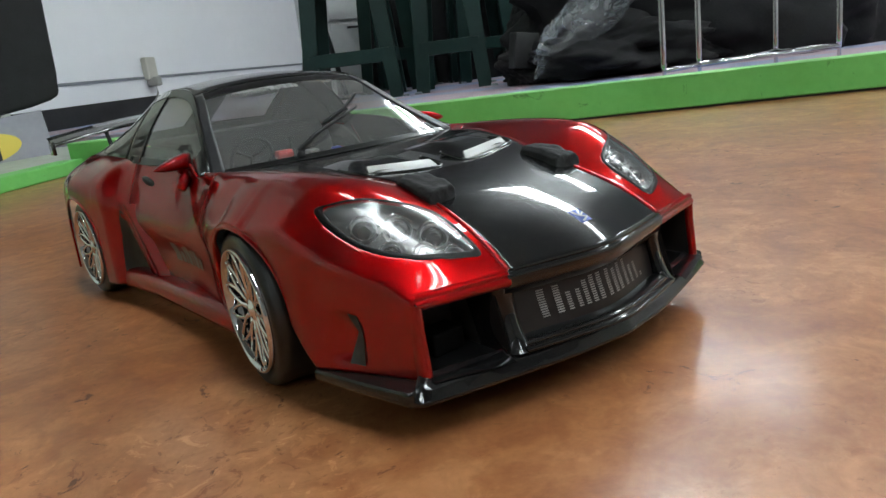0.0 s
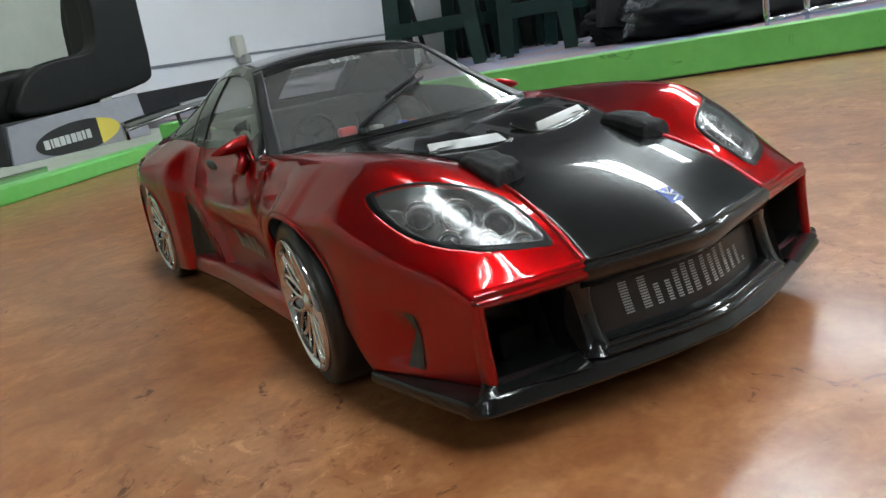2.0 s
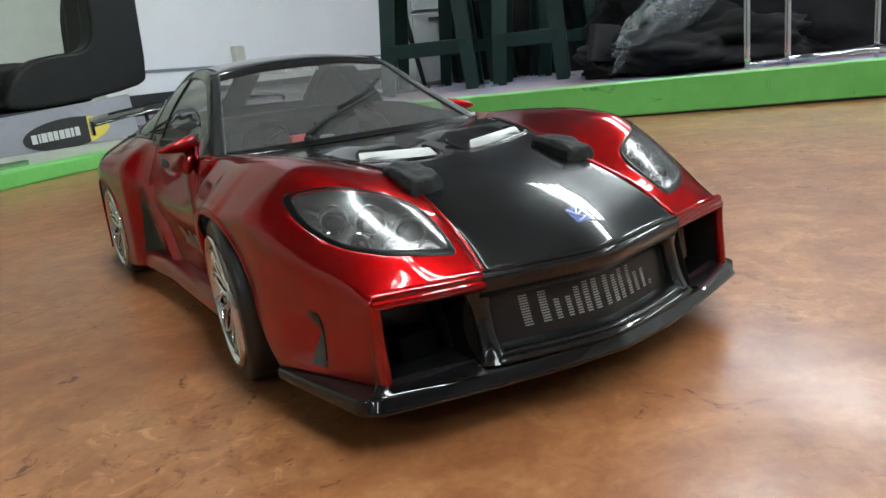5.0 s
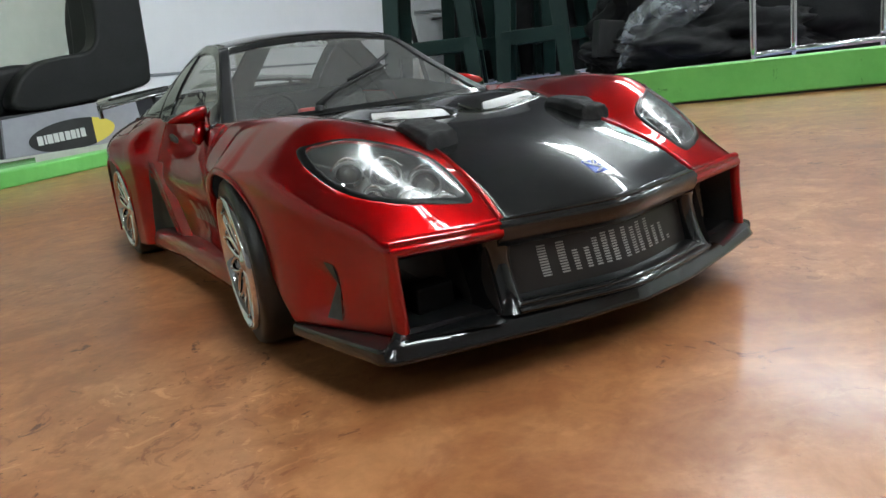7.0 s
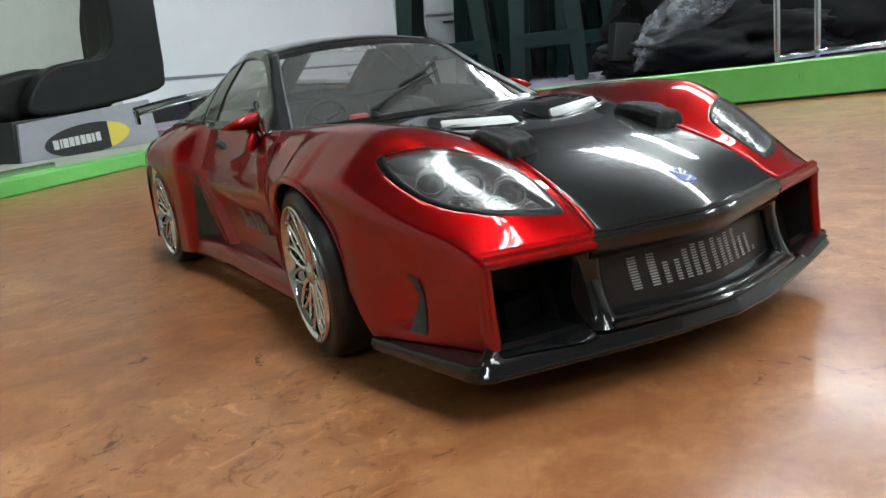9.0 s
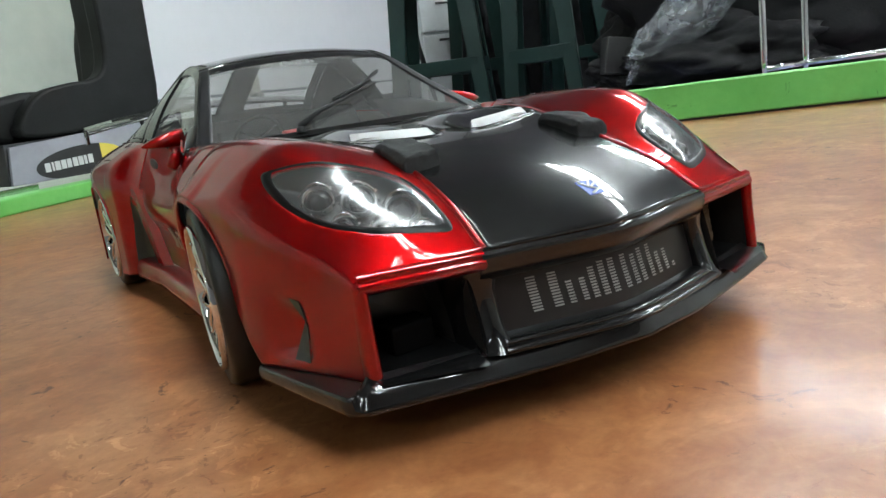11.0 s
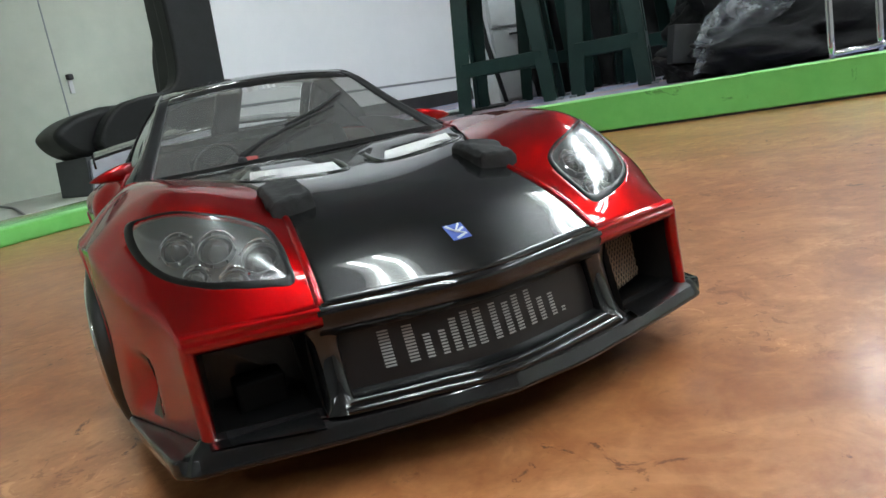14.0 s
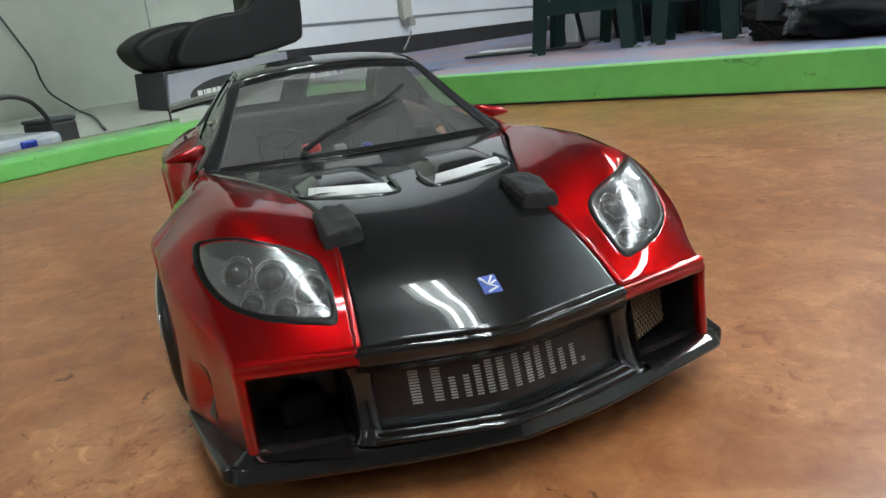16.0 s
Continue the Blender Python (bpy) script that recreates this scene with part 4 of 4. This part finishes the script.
grid(edge, [[Vector((UR - 0.0004 + 0.0008 * noise.noise(Vector((v * 9, 3, 0))), v, 0.0585)), Vector((UR + 0.0006, v, 0.0606 + 0.0006 * noise.noise(Vector((v * 7, 0, 1))))), Vector((UR + 0.0045 + 0.003 * noise.noise(Vector((v * 6, 8, 0))), v, 0.0614))] for v in knots])
room(part("trim", edge, EDGEGREEN), "worn edge along the green kerb, bevel highlight painted in")
slab("kerb", GREEN, (WEST, VL, 0.0), (UR - 0.001, VL + 0.06, 0.028), "low green painted timber kerb", 0.003)
slab("trim", STEEL, (WEST, VL + 0.061, 0.012), (0.683, VL + 0.076, 0.037), "bare metal edge strip")
SPLIT = 2.285
slab("wall_north", WHITE, (SPLIT, WALL, 0.0), (EAST, WALL + 0.1, 2.7), "white wall with a horizontal seam")
slab("wall_west_end", CREAM, (WEST, WALL, 0.0), (SPLIT, WALL + 0.1, 2.7), "cream painted cupboard doors")
# unseen sides: south paler to brighten the car's front, west and ceiling darker
slab("wall_east", GREYWALL, (EAST, SOUTH, 0.0), (EAST + 0.1, WALL, 2.7), "unseen wall, its grey set to steer bounce light")
slab("wall_south", PALE, (WEST, SOUTH - 0.1, 0.0), (EAST, SOUTH, 2.7), "unseen wall, its grey set to steer bounce light")
slab("wall_west", DIM, (WEST - 0.1, SOUTH, 0.0), (WEST, WALL, 2.7), "unseen wall, its grey set to steer bounce light")
slab("ceiling", DIM, (WEST, SOUTH, 2.7), (EAST, WALL, 2.75), "unseen ceiling, dimmed to keep reflections dark")
slab("baseboard", SKIRTING, (SPLIT, WALL - 0.012, 0.032), (EAST, WALL, 0.126), "black skirting board")
slab("trim", TRIM, (SPLIT, WALL - 0.006, 0.219), (EAST, WALL, 0.233), "grey seam strip along the wall")
slab("trim", TRIM, (1.615, WALL - 0.002, 0.012), (1.6195, WALL, 2.2), "thin dark gap between cupboard doors")

TUBE = glow("tube_light", (0.905, 1.0, 1.03), TUBE_POWER)
# the fixture at (-0.15, -1.35) is added to brighten the car's front and floor
for x, y in ((0.27, 0.12), (2.75, 1.38), (3.12, 1.38), (4.95, 2.75), (-3.4, -2.6), (0.30, -3.05), (-0.15, -1.35), (2.75, -2.1), (0.30, -1.35), (2.75, -0.28), (5.0, -0.8)):
    fx = tagged(new("ceiling_light"), "unseen ceiling light with two white fluorescent tubes", "ceiling light", group="ceiling lights")
    fx.matrix_basis = Matrix.Translation((x, y, 2.7))
    half = 0.60 if x == 0.27 else 0.75
    boxpart("housing", CEIL, fx, (-0.15, -half - 0.05, -0.03), (0.15, half + 0.05, 0.0), 0.004)
    for d in (-0.07, 0.07):
        bm = bmesh.new()
        tube(bm, [(d, -half, -0.05), (d, half, -0.05)], 0.017, 6)
        part("tube", bm, TUBE, fx)

# ---- things on the platform ----
STOOLGREEN = varied("dark_green_plastic", (0.005, 0.020, 0.017), (0.011, 0.034, 0.030), 14, 0.26, 0.42)
STOOLGREEN.node_tree.nodes["Principled BSDF"].inputs["Specular IOR Level"].default_value = 0.3
DRAWER = varied("white_drawer", (0.55, 0.57, 0.58), (0.66, 0.68, 0.68), 4, 0.45)
VINYL = varied("black_vinyl", (0.004, 0.0045, 0.0045), (0.010, 0.011, 0.011), 30, 0.42, 0.6, relief=0.0008)
VINYL.node_tree.nodes["Principled BSDF"].inputs["Specular IOR Level"].default_value = 0.3
CLOTH = varied("black_cloth", (0.003, 0.003, 0.0035), (0.009, 0.009, 0.0105), 25, 0.85, 0.95, relief=0.002)
BASEGREY = varied("grey_board", (0.27, 0.27, 0.31), (0.34, 0.34, 0.38), 9, 0.5, 0.7)
BASEDARK = varied("charcoal_board", (0.035, 0.036, 0.042), (0.055, 0.056, 0.062), 9, 0.6, 0.8)
YELLOW = material("yellow_print", (0.75, 0.60, 0.10), 0.5)
FILM = bpy.data.materials.new("clear_film")
FILM.use_nodes = True
_b = FILM.node_tree.nodes["Principled BSDF"]
_t = node(FILM, "ShaderNodeBsdfTransparent", Color=(0.92, 0.94, 0.95, 1))
_m = FILM.node_tree.nodes.new("ShaderNodeMixShader")
_b.inputs["Base Color"].default_value, _b.inputs["Roughness"].default_value = (0.55, 0.58, 0.60, 1), 0.16
_f = noise_of(FILM, 22.0, 4.0, 0.6, 1.0)
link(FILM, ramp(FILM, _f, [(0.38, (0.10, 0.10, 0.10)), (0.65, (0.50, 0.50, 0.50))]), _m.inputs[0])
link(FILM, _t.outputs[0], _m.inputs[1])
link(FILM, _b.outputs[0], _m.inputs[2])
link(FILM, _m.outputs[0], FILM.node_tree.nodes["Material Output"].inputs[0])


def thing(name, label, category, u=0.0, v=0.0, z=0.0, turn=0.0, group="", size=1.0):
    """An empty at a place of the room, to carry the parts of one thing."""
    ob = tagged(new(name), label, category, group)
    ob.matrix_basis = ROOM @ pose(u, v, z, 0, 0, turn) @ Matrix.Scale(size, 4)
    return ob


def stool(u, v, turn, size=0.235, height=0.44, label="dark green plastic stool on the platform"):
    st = thing("stool", label, "stool", u, v, 0.032, turn, "plastic stools")
    h = size / 2
    for sx in (-1, 1):
        for sy in (-1, 1):
            bm = bmesh.new()
            rows = []
            for t in steps(0, 1, 6):
                k = h * (1 - 0.20 * t)
                w = 0.044 + 0.014 * t
                x, y, z = sx * k, sy * k, height * t
                d = 0.006
                rows.append([Vector((x, y, z)), Vector((x - sx * w, y, z)), Vector((x - sx * w, y - sy * d, z)), Vector((x - sx * d, y - sy * d, z)), Vector((x - sx * d, y - sy * w, z)), Vector((x, y - sy * w, z))])
            grid(bm, rows, True)
            rounded(part("leg", bm, STOOLGREEN, st, smooth=False), 0.002)
            bm = bmesh.new()
            box(bm, sx * h - 0.018, sy * h - 0.018, 0, sx * h + 0.004, sy * h + 0.004, 0.007)
            part("foot_cap", bm, TRIM, st, "grey foot cap", smooth=False)
    k = h * 0.94
    for a in range(4):
        bm = bmesh.new()
        box(bm, -k + 0.02, -k, 0.118, k - 0.02, -k + 0.008, 0.162)
        bm.transform(Matrix.Rotation(a * math.pi / 2, 4, "Z"))
        rounded(part("rung", bm, STOOLGREEN, st, smooth=False), 0.002)
    boxpart("seat", STOOLGREEN, st, (-h * 0.9, -h * 0.9, height), (h * 0.9, h * 0.9, height + 0.02), 0.006)
    return st


stool(2.125, 0.665, 11, 0.325, 0.46)
stool(2.15, 0.325, 7, 0.25, 0.46)
stool(2.58, 0.62, -4, 0.25, 0.46, label="dark green plastic stool behind two others")
stool(2.62, 0.28, 20, 0.25, 0.46, label="dark green plastic stool beside a white drawer unit")



def drawer_unit(u, v, turn, label, w=0.2):
    unit = thing("drawer_unit", label, "drawers", u, v, 0.032, turn)
    boxpart("carcass", DRAWER, unit, (-w, -0.18, 0), (w, 0.2, 0.62), 0.004)
    for i in range(4):
        fr = boxpart("drawer_front", DRAWER, unit, (0.005 - w, -0.195, 0.012 + 0.152 * i), (w - 0.005, -0.184, 0.152 + 0.152 * i), 0.004)
        boxpart("handle", SKIRTING, fr, (-0.05, -0.202, 0.125 + 0.152 * i), (0.05, -0.196, 0.134 + 0.152 * i), 0.002)


drawer_unit(2.98, 0.97, -50, "white plastic drawer unit with dark gaps", 0.13)
drawer_unit(3.55, 0.42, -50, "white plastic drawer unit behind a black bag")

bowl = thing("clay_bowl", "brown clay bowl on the drawer unit", "bowl", 2.98, 0.97, 0.652)
bm = bmesh.new()
lathe(bm, [(0, 0.001), (0, 0.06), (0.03, 0.10), (0.07, 0.115), (0.075, 0.11), (0.03, 0.09), (0.01, 0.05), (0.01, 0.001)], 28, "Z")
part("bowl_body", bm, varied("clay", (0.24, 0.10, 0.06), (0.34, 0.15, 0.09), 20, 0.7), bowl)


def lumpy(name, mat, parent, size, seed, amount, flat=0.0, label="", at=(0, 0, 0), tilt=0.0):
    """A sagging sack: a squashed ball pushed about by two scales of noise."""
    bm = bmesh.new()
    bmesh.ops.create_icosphere(bm, subdivisions=5, radius=1)
    for v in bm.verts:
        p = v.co.copy()
        k = 1 + amount * noise.noise(p * 1.6 + Vector((seed, 0, 0))) + amount * 0.45 * noise.noise(p * 5 + Vector((0, seed, 0))) + amount * 0.22 * abs(noise.noise(p * 11 + Vector((0, 0, seed))))
        p *= k
        v.co = Vector((p.x * size[0], p.y * size[1], max(p.z, -flat if flat else -9) * size[2]))
    bm.transform(Matrix.Translation(at) @ Matrix.Rotation(tilt, 4, "X"))
    return part(name, bm, mat, parent, label)


bag = thing("duffel_bag", "large black cloth bag lying on the platform", "bag", 2.05, -0.42, 0.034, size=1.3)
lumpy("bag_body", CLOTH, bag, (0.24, 0.40, 0.24), 3.1, 0.35, 0.55, at=(0, 0, 0.125))
lumpy("bag_flap", CLOTH, bag, (0.16, 0.22, 0.07), 7.7, 0.4, 0.6, at=(-0.16, 0.16, 0.045))
lumpy("bag_side", CLOTH, bag, (0.17, 0.16, 0.15), 5.2, 0.4, 0.6, at=(0.05, 0.17, 0.12))
bm = bmesh.new()
tube(bm, [(-0.22, 0.10, 0.15), (-0.235, 0.02, 0.19), (-0.22, -0.08, 0.18), (-0.235, -0.2, 0.15)], 0.006, 6)
part("strap", bm, VINYL, bag)
bm = bmesh.new()
tube(bm, [(-0.215, -0.02, 0.13), (-0.22, -0.035, 0.135)], 0.005, 6)
part("buckle", bm, STEEL, bag, "small metal buckle")

film = thing("plastic_bag", "crumpled clear plastic bag on a black bag", "plastic bag", 1.71, -0.083, 0.094, size=1.3)
bm = bmesh.new()
bmesh.ops.create_icosphere(bm, subdivisions=5, radius=1)
for v in bm.verts:
    p = v.co.copy()
    k = 1 + 0.30 * noise.noise(p * 2.2) + 0.20 * abs(noise.noise(p * 6)) + 0.12 * abs(noise.noise(p * 13))
    p *= k
    v.co = Vector((p.x * 0.045, p.y * 0.125, p.z * 0.045))
bm.transform(Matrix.Rotation(radians(-38), 4, "X"))
bm.transform(Matrix.Translation((0, -0.03, 0.075)))
part("film", bm, FILM, film)
bm = bmesh.new()
tube(bm, [(0, -0.09, 0.13), (0.005, -0.115, 0.155), (0.01, -0.13, 0.175), (0.01, -0.145, 0.20)], [0.035, 0.022, 0.016, 0.026], 9)
part("bag_neck", bm, FILM, film, "twisted neck of the plastic bag")

heap = thing("black_cloth", "crumpled black cloth lying beside a bag", "cloth", 1.86, 0.03, 0.033)
lumpy("cloth_body", CLOTH, heap, (0.075, 0.10, 0.06), 2.4, 0.45, 0.6, at=(0, 0, 0.036))
case = thing("black_box", "dark grey card box standing on black cloth", "box", 1.80, 0.065, 0.080, 25)
bm = bmesh.new()
box(bm, -0.028, -0.036, 0.0, 0.028, 0.036, 0.10)
bm.transform(Matrix.Rotation(radians(9), 4, "X"))
rounded(part("box_body", bm, SKIRTING, case, smooth=False), 0.003)
pouch = thing("camera_bag", "black camera bag with a small metal clip", "bag", 2.14, 0.02, 0.033)
lumpy("bag_body", CLOTH, pouch, (0.10, 0.13, 0.13), 6.1, 0.4, 0.8, at=(0, 0, 0.10))
bm = bmesh.new()
tube(bm, [(-0.115, 0.035, 0.150), (-0.120, 0.028, 0.168), (-0.115, 0.020, 0.178)], 0.006, 8)
part("clip", bm, STEEL, pouch, "small metal clip")
sack = thing("dark_sack", "dark cloth sack behind the plastic stools", "sack", 2.86, 0.36, 0.033)
lumpy("sack_body", CLOTH, sack, (0.12, 0.26, 0.32), 9.3, 0.3, 0.7, at=(0, 0, 0.20))
sack = thing("dark_sack", "tall dark cloth sack beside the white drawers", "sack", 2.78, 0.68, 0.033)
lumpy("sack_body", CLOTH, sack, (0.09, 0.13, 0.34), 4.4, 0.25, 0.7, at=(0, 0, 0.22))
tripod = thing("folded_tripod", "black folded tripod standing by the wall", "tripod", 2.48, 0.92, 0.033)
for du, dv in ((0.0, 0.035), (0.03, -0.03), (-0.03, -0.02)):
    bm = bmesh.new()
    tube(bm, [(du * 2.4, dv * 2.4, 0.004), (du * 1.2, dv * 1.2, 0.25), (0.3 * du, 0.3 * dv, 0.60)], [0.009, 0.012, 0.016], 8)
    part("leg", bm, SKIRTING, tripod)
bm = bmesh.new()
tube(bm, [(0, 0, 0.58), (0, 0, 0.72)], 0.02, 10)
part("head", bm, SKIRTING, tripod)
tray = thing("flat_tray", "thin dark tray lying by the wall", "tray", 2.30, 0.98, 0.033, 15)
boxpart("tray_base", SKIRTING, tray, (-0.16, -0.22, 0.0), (0.12, 0.20, 0.008), 0.002)
boxpart("tray_sheet", DRAWER, tray, (-0.10, -0.05, 0.0085), (0.08, 0.17, 0.014), 0.002, "pale sheet")

rack = thing("wire_rack", "chrome wire rack standing at the platform's edge", "rack", 0, 0, 0.058)
FEET = [(1.082, -0.255), (1.161, -0.331), (1.27, -0.62), (1.40, -0.53)]
for u, v in FEET:
    bm = bmesh.new()
    tube(bm, [(u, v, -0.0255), (u, v, 0.02), (u + 0.002, v, 0.25), (u + 0.002, v, 0.5)], 0.0055, 10)
    part("leg", bm, CHROME, rack)
for a, b in ((0, 1), (1, 2), (2, 3), (3, 0)):
    bm = bmesh.new()
    tube(bm, [(*FEET[a], 0.007), (*FEET[b], 0.007)], 0.005, 10)
    part("base_rod", bm, CHROME, rack)
for z in (0.3, 0.48):
    bm = bmesh.new()
    tube(bm, [(u, v, z) for u, v in FEET], 0.005, 8, True)
    part("upper_rod", bm, CHROME, rack)

# wall box with its cord
plug = thing("wall_box", "cream plastic wall box with a cord", "outlet", 3.34, WALL - 0.001, 0.176, size=1.24)
boxpart("box_body", material("cream_plastic", (0.55, 0.54, 0.46), 0.4), plug, (-0.037, -0.03, 0.03), (0.037, 0, 0.125), 0.006)
boxpart("plug_body", material("grey_plastic", (0.34, 0.34, 0.31), 0.5), plug, (-0.022, -0.05, 0.0), (0.026, 0, 0.04), 0.008)
bm = bmesh.new()
tube(bm, [(0, -0.03, 0.005), (0.004, -0.03, -0.03), (-0.02, -0.02, -0.07), (-0.045, -0.012, -0.10)], 0.004, 8)
part("cord", bm, material("grey_cord", (0.45, 0.45, 0.43), 0.5), plug)

latch = thing("door_latch", "black and silver cupboard latch", "latch", 1.655, WALL, 0.405, size=1.0)
boxpart("latch_plate", DRAWER, latch, (-0.009, -0.006, -0.05), (0.011, 0, 0.0), 0.002)
boxpart("latch_knob", SKIRTING, latch, (-0.011, -0.018, 0.0), (0.011, 0, 0.02), 0.003)


# ---- racing seat on its stand ----
def prism(name, mat, parent, outline, v0, v1, bevel, label=""):
    """An outline in (along, up) pushed through from v0 to v1, with soft edges."""
    bm = bmesh.new()
    rows = [[Vector((u, v, z)) for u, z in outline] for v in (v0, v1)]
    vs = grid(bm, rows, True)
    bm.faces.new(vs[0])
    bm.faces.new(vs[1])
    ob = part(name, bm, mat, parent, label, smooth=True)
    sharp(ob, 50)
    return rounded(ob, bevel, 4)


seat = thing("racing_seat", "black vinyl racing seat on a grey stand", "seat", 1.062, 1.490, -0.0188, -20, size=1.29)


def shrunk(pts):
    return [((u - 0.75) * 0.77, z) for u, z in pts]


SIDEWING = loop_of(shrunk([(0.80, 0.115), (0.82, 0.165), (0.875, 0.200), (0.95, 0.212), (1.02, 0.218), (1.055, 0.25), (1.065, 0.34), (1.065, 0.50), (1.085, 0.70), (1.12, 0.80), (1.23, 0.80), (1.225, 0.62), (1.215, 0.42), (1.205, 0.26), (1.197, 0.17), (1.165, 0.135), (0.95, 0.112)]), 3)
prism("side_bolster", VINYL, seat, SIDEWING, -0.005, 0.045, 0.016)
FARWING = loop_of(shrunk([(1.12, 0.12), (1.12, 0.20), (1.13, 0.30), (1.155, 0.38), (1.15, 0.48), (1.12, 0.58), (1.14, 0.72), (1.18, 0.80), (1.25, 0.80), (1.25, 0.62), (1.235, 0.42), (1.22, 0.26), (1.205, 0.18), (1.16, 0.13)]), 3)
prism("side_bolster", VINYL, seat, FARWING, 0.195, 0.235, 0.014)
prism("cushion", VINYL, seat, loop_of(shrunk([(0.762, 0.108), (0.735, 0.122), (0.714, 0.143), (0.712, 0.163), (0.750, 0.184), (0.80, 0.197), (0.88, 0.204), (1.05, 0.185), (1.06, 0.11), (0.90, 0.100), (0.80, 0.100)]), 3), 0.05, 0.20, 0.022)
prism("backrest", VINYL, seat, loop_of(shrunk([(1.10, 0.16), (1.12, 0.3), (1.13, 0.5), (1.14, 0.72), (1.15, 0.84), (1.22, 0.84), (1.22, 0.6), (1.21, 0.35), (1.18, 0.15)]), 3), 0.042, 0.198, 0.012)
prism("stand", BASEDARK, seat, shrunk([(0.742, 0.024), (1.13, 0.024), (1.12, 0.112), (0.750, 0.104)]), 0.004, 0.20, 0.002, "charcoal board stand")
prism("side_board", BASEGREY, seat, shrunk([(0.745, 0.024), (1.135, 0.024), (1.125, 0.118), (0.758, 0.098)]), -0.006, 0.003, 0.001, "grey side board with an oval sign")
board = seat.children[-1]
c, ru, rz = (0.137, 0.053), 0.092, 0.031


def oval(t):
    return (c[0] + ru * math.cos(2 * math.pi * t), -0.0072, c[1] + 0.006 * math.cos(2 * math.pi * t) + rz * math.sin(2 * math.pi * t))


for name, mat, t0, t1 in (("oval_sign", SKIRTING, 0.168, 0.832), ("oval_end", YELLOW, -0.168, 0.168)):
    bm = bmesh.new()
    bm.faces.new([bm.verts.new(oval(t)) for t in steps(t0, t1, 36)])
    part(name, bm, mat, board, "printed sign", smooth=False)
for o, w in ((0, 0.011), (0.014, 0.004), (0.020, 0.011), (0.033, 0.010), (0.045, 0.009), (0.057, 0.010), (0.069, 0.010), (0.081, 0.006), (0.090, 0.010)):
    boxpart("pale_bar", SILVER, board, (0.062 + o, -0.0085, 0.040 + 0.06 * o), (0.062 + o + w, -0.0078, 0.058 + 0.06 * o))

# wheel stand and cables beside the seat
rig = thing("steering_rig", "black toy steering wheel on a stand", "steering wheel", 0.868, 1.722, 0.0125, size=1.27)
bm = bmesh.new()
q = Vector((1, 0, 0.35)).normalized().to_track_quat("Z", "Y")
c = Vector((0.06, 0, 0.345))
tube(bm, [c + q @ Vector((0.085 * math.cos(t), 0.085 * math.sin(t), 0)) for t in steps(0, 2 * math.pi, 40)[:-1]], 0.014, 10, True)
part("wheel_ring", bm, VINYL, rig)
for t in (0.5, 2.64, 4.71):
    bm = bmesh.new()
    tube(bm, [c, c + q @ Vector((0.085 * math.cos(t), 0.085 * math.sin(t), 0))], 0.009, 8)
    part("spoke", bm, SKIRTING, rig)
bm = bmesh.new()
tube(bm, [c, c + Vector((-0.12, 0, -0.02)), Vector((-0.16, 0, 0.2)), Vector((-0.16, 0, 0.0))], 0.016, 8)
part("column", bm, SKIRTING, rig)
boxpart("motor_box", SKIRTING, rig, (-0.15, -0.07, 0.26), (0.03, 0.07, 0.34), 0.01)

cable = thing("cable", "thin grey cable hanging down the wall", "cable", 0, 0, 0)
bm = bmesh.new()
tube(bm, [Vector(p) for p in spline([(0.95, 2.19, 0.53), (1.05, 2.19, 0.34), (1.098, 2.19, 0.247), (1.126, 2.19, 0.186), (1.134, 2.19, 0.133), (1.150, 2.185, 0.083), (1.19, 2.17, 0.040), (1.17, 2.08, 0.0165), (0.98, 1.72, 0.0165), (0.711, 1.281, 0.0165)], 6)], 0.0035, 6)
part("cable_run", bm, material("cable_grey", (0.06, 0.06, 0.06), 0.5), cable)
tub = thing("storage_tub", "clear storage tub with a black handle", "tub", 0.43, 1.10, 0.012, 10)
boxpart("tub_body", varied("frosted_plastic", (0.30, 0.33, 0.36), (0.42, 0.45, 0.48), 12, 0.2), tub, (-0.13, -0.06, 0), (0.03, 0.10, 0.040), 0.010)
bm = bmesh.new()
tube(bm, spline([(-0.115, -0.045, 0.036), (-0.105, -0.045, 0.085), (-0.06, -0.045, 0.108), (-0.01, -0.045, 0.098), (0.018, -0.045, 0.066), (0.025, -0.045, 0.036)], 5), 0.0042, 8)
part("handle", bm, SKIRTING, tub)
boxpart("clip", BLUEPLASTIC, tub, (-0.06, -0.068, 0.012), (-0.03, -0.06, 0.034), 0.003, "blue clip")
spare = thing("battery_box", "small black plastic box behind the low kerb", "box", 0.505, 1.13, 0.0125, 10)
boxpart("box_body", SKIRTING, spare, (-0.035, -0.03, 0), (0.03, 0.035, 0.05), 0.004)
boxpart("lid", BASEDARK, spare, (-0.036, -0.031, 0.0505), (0.031, 0.036, 0.058), 0.003)
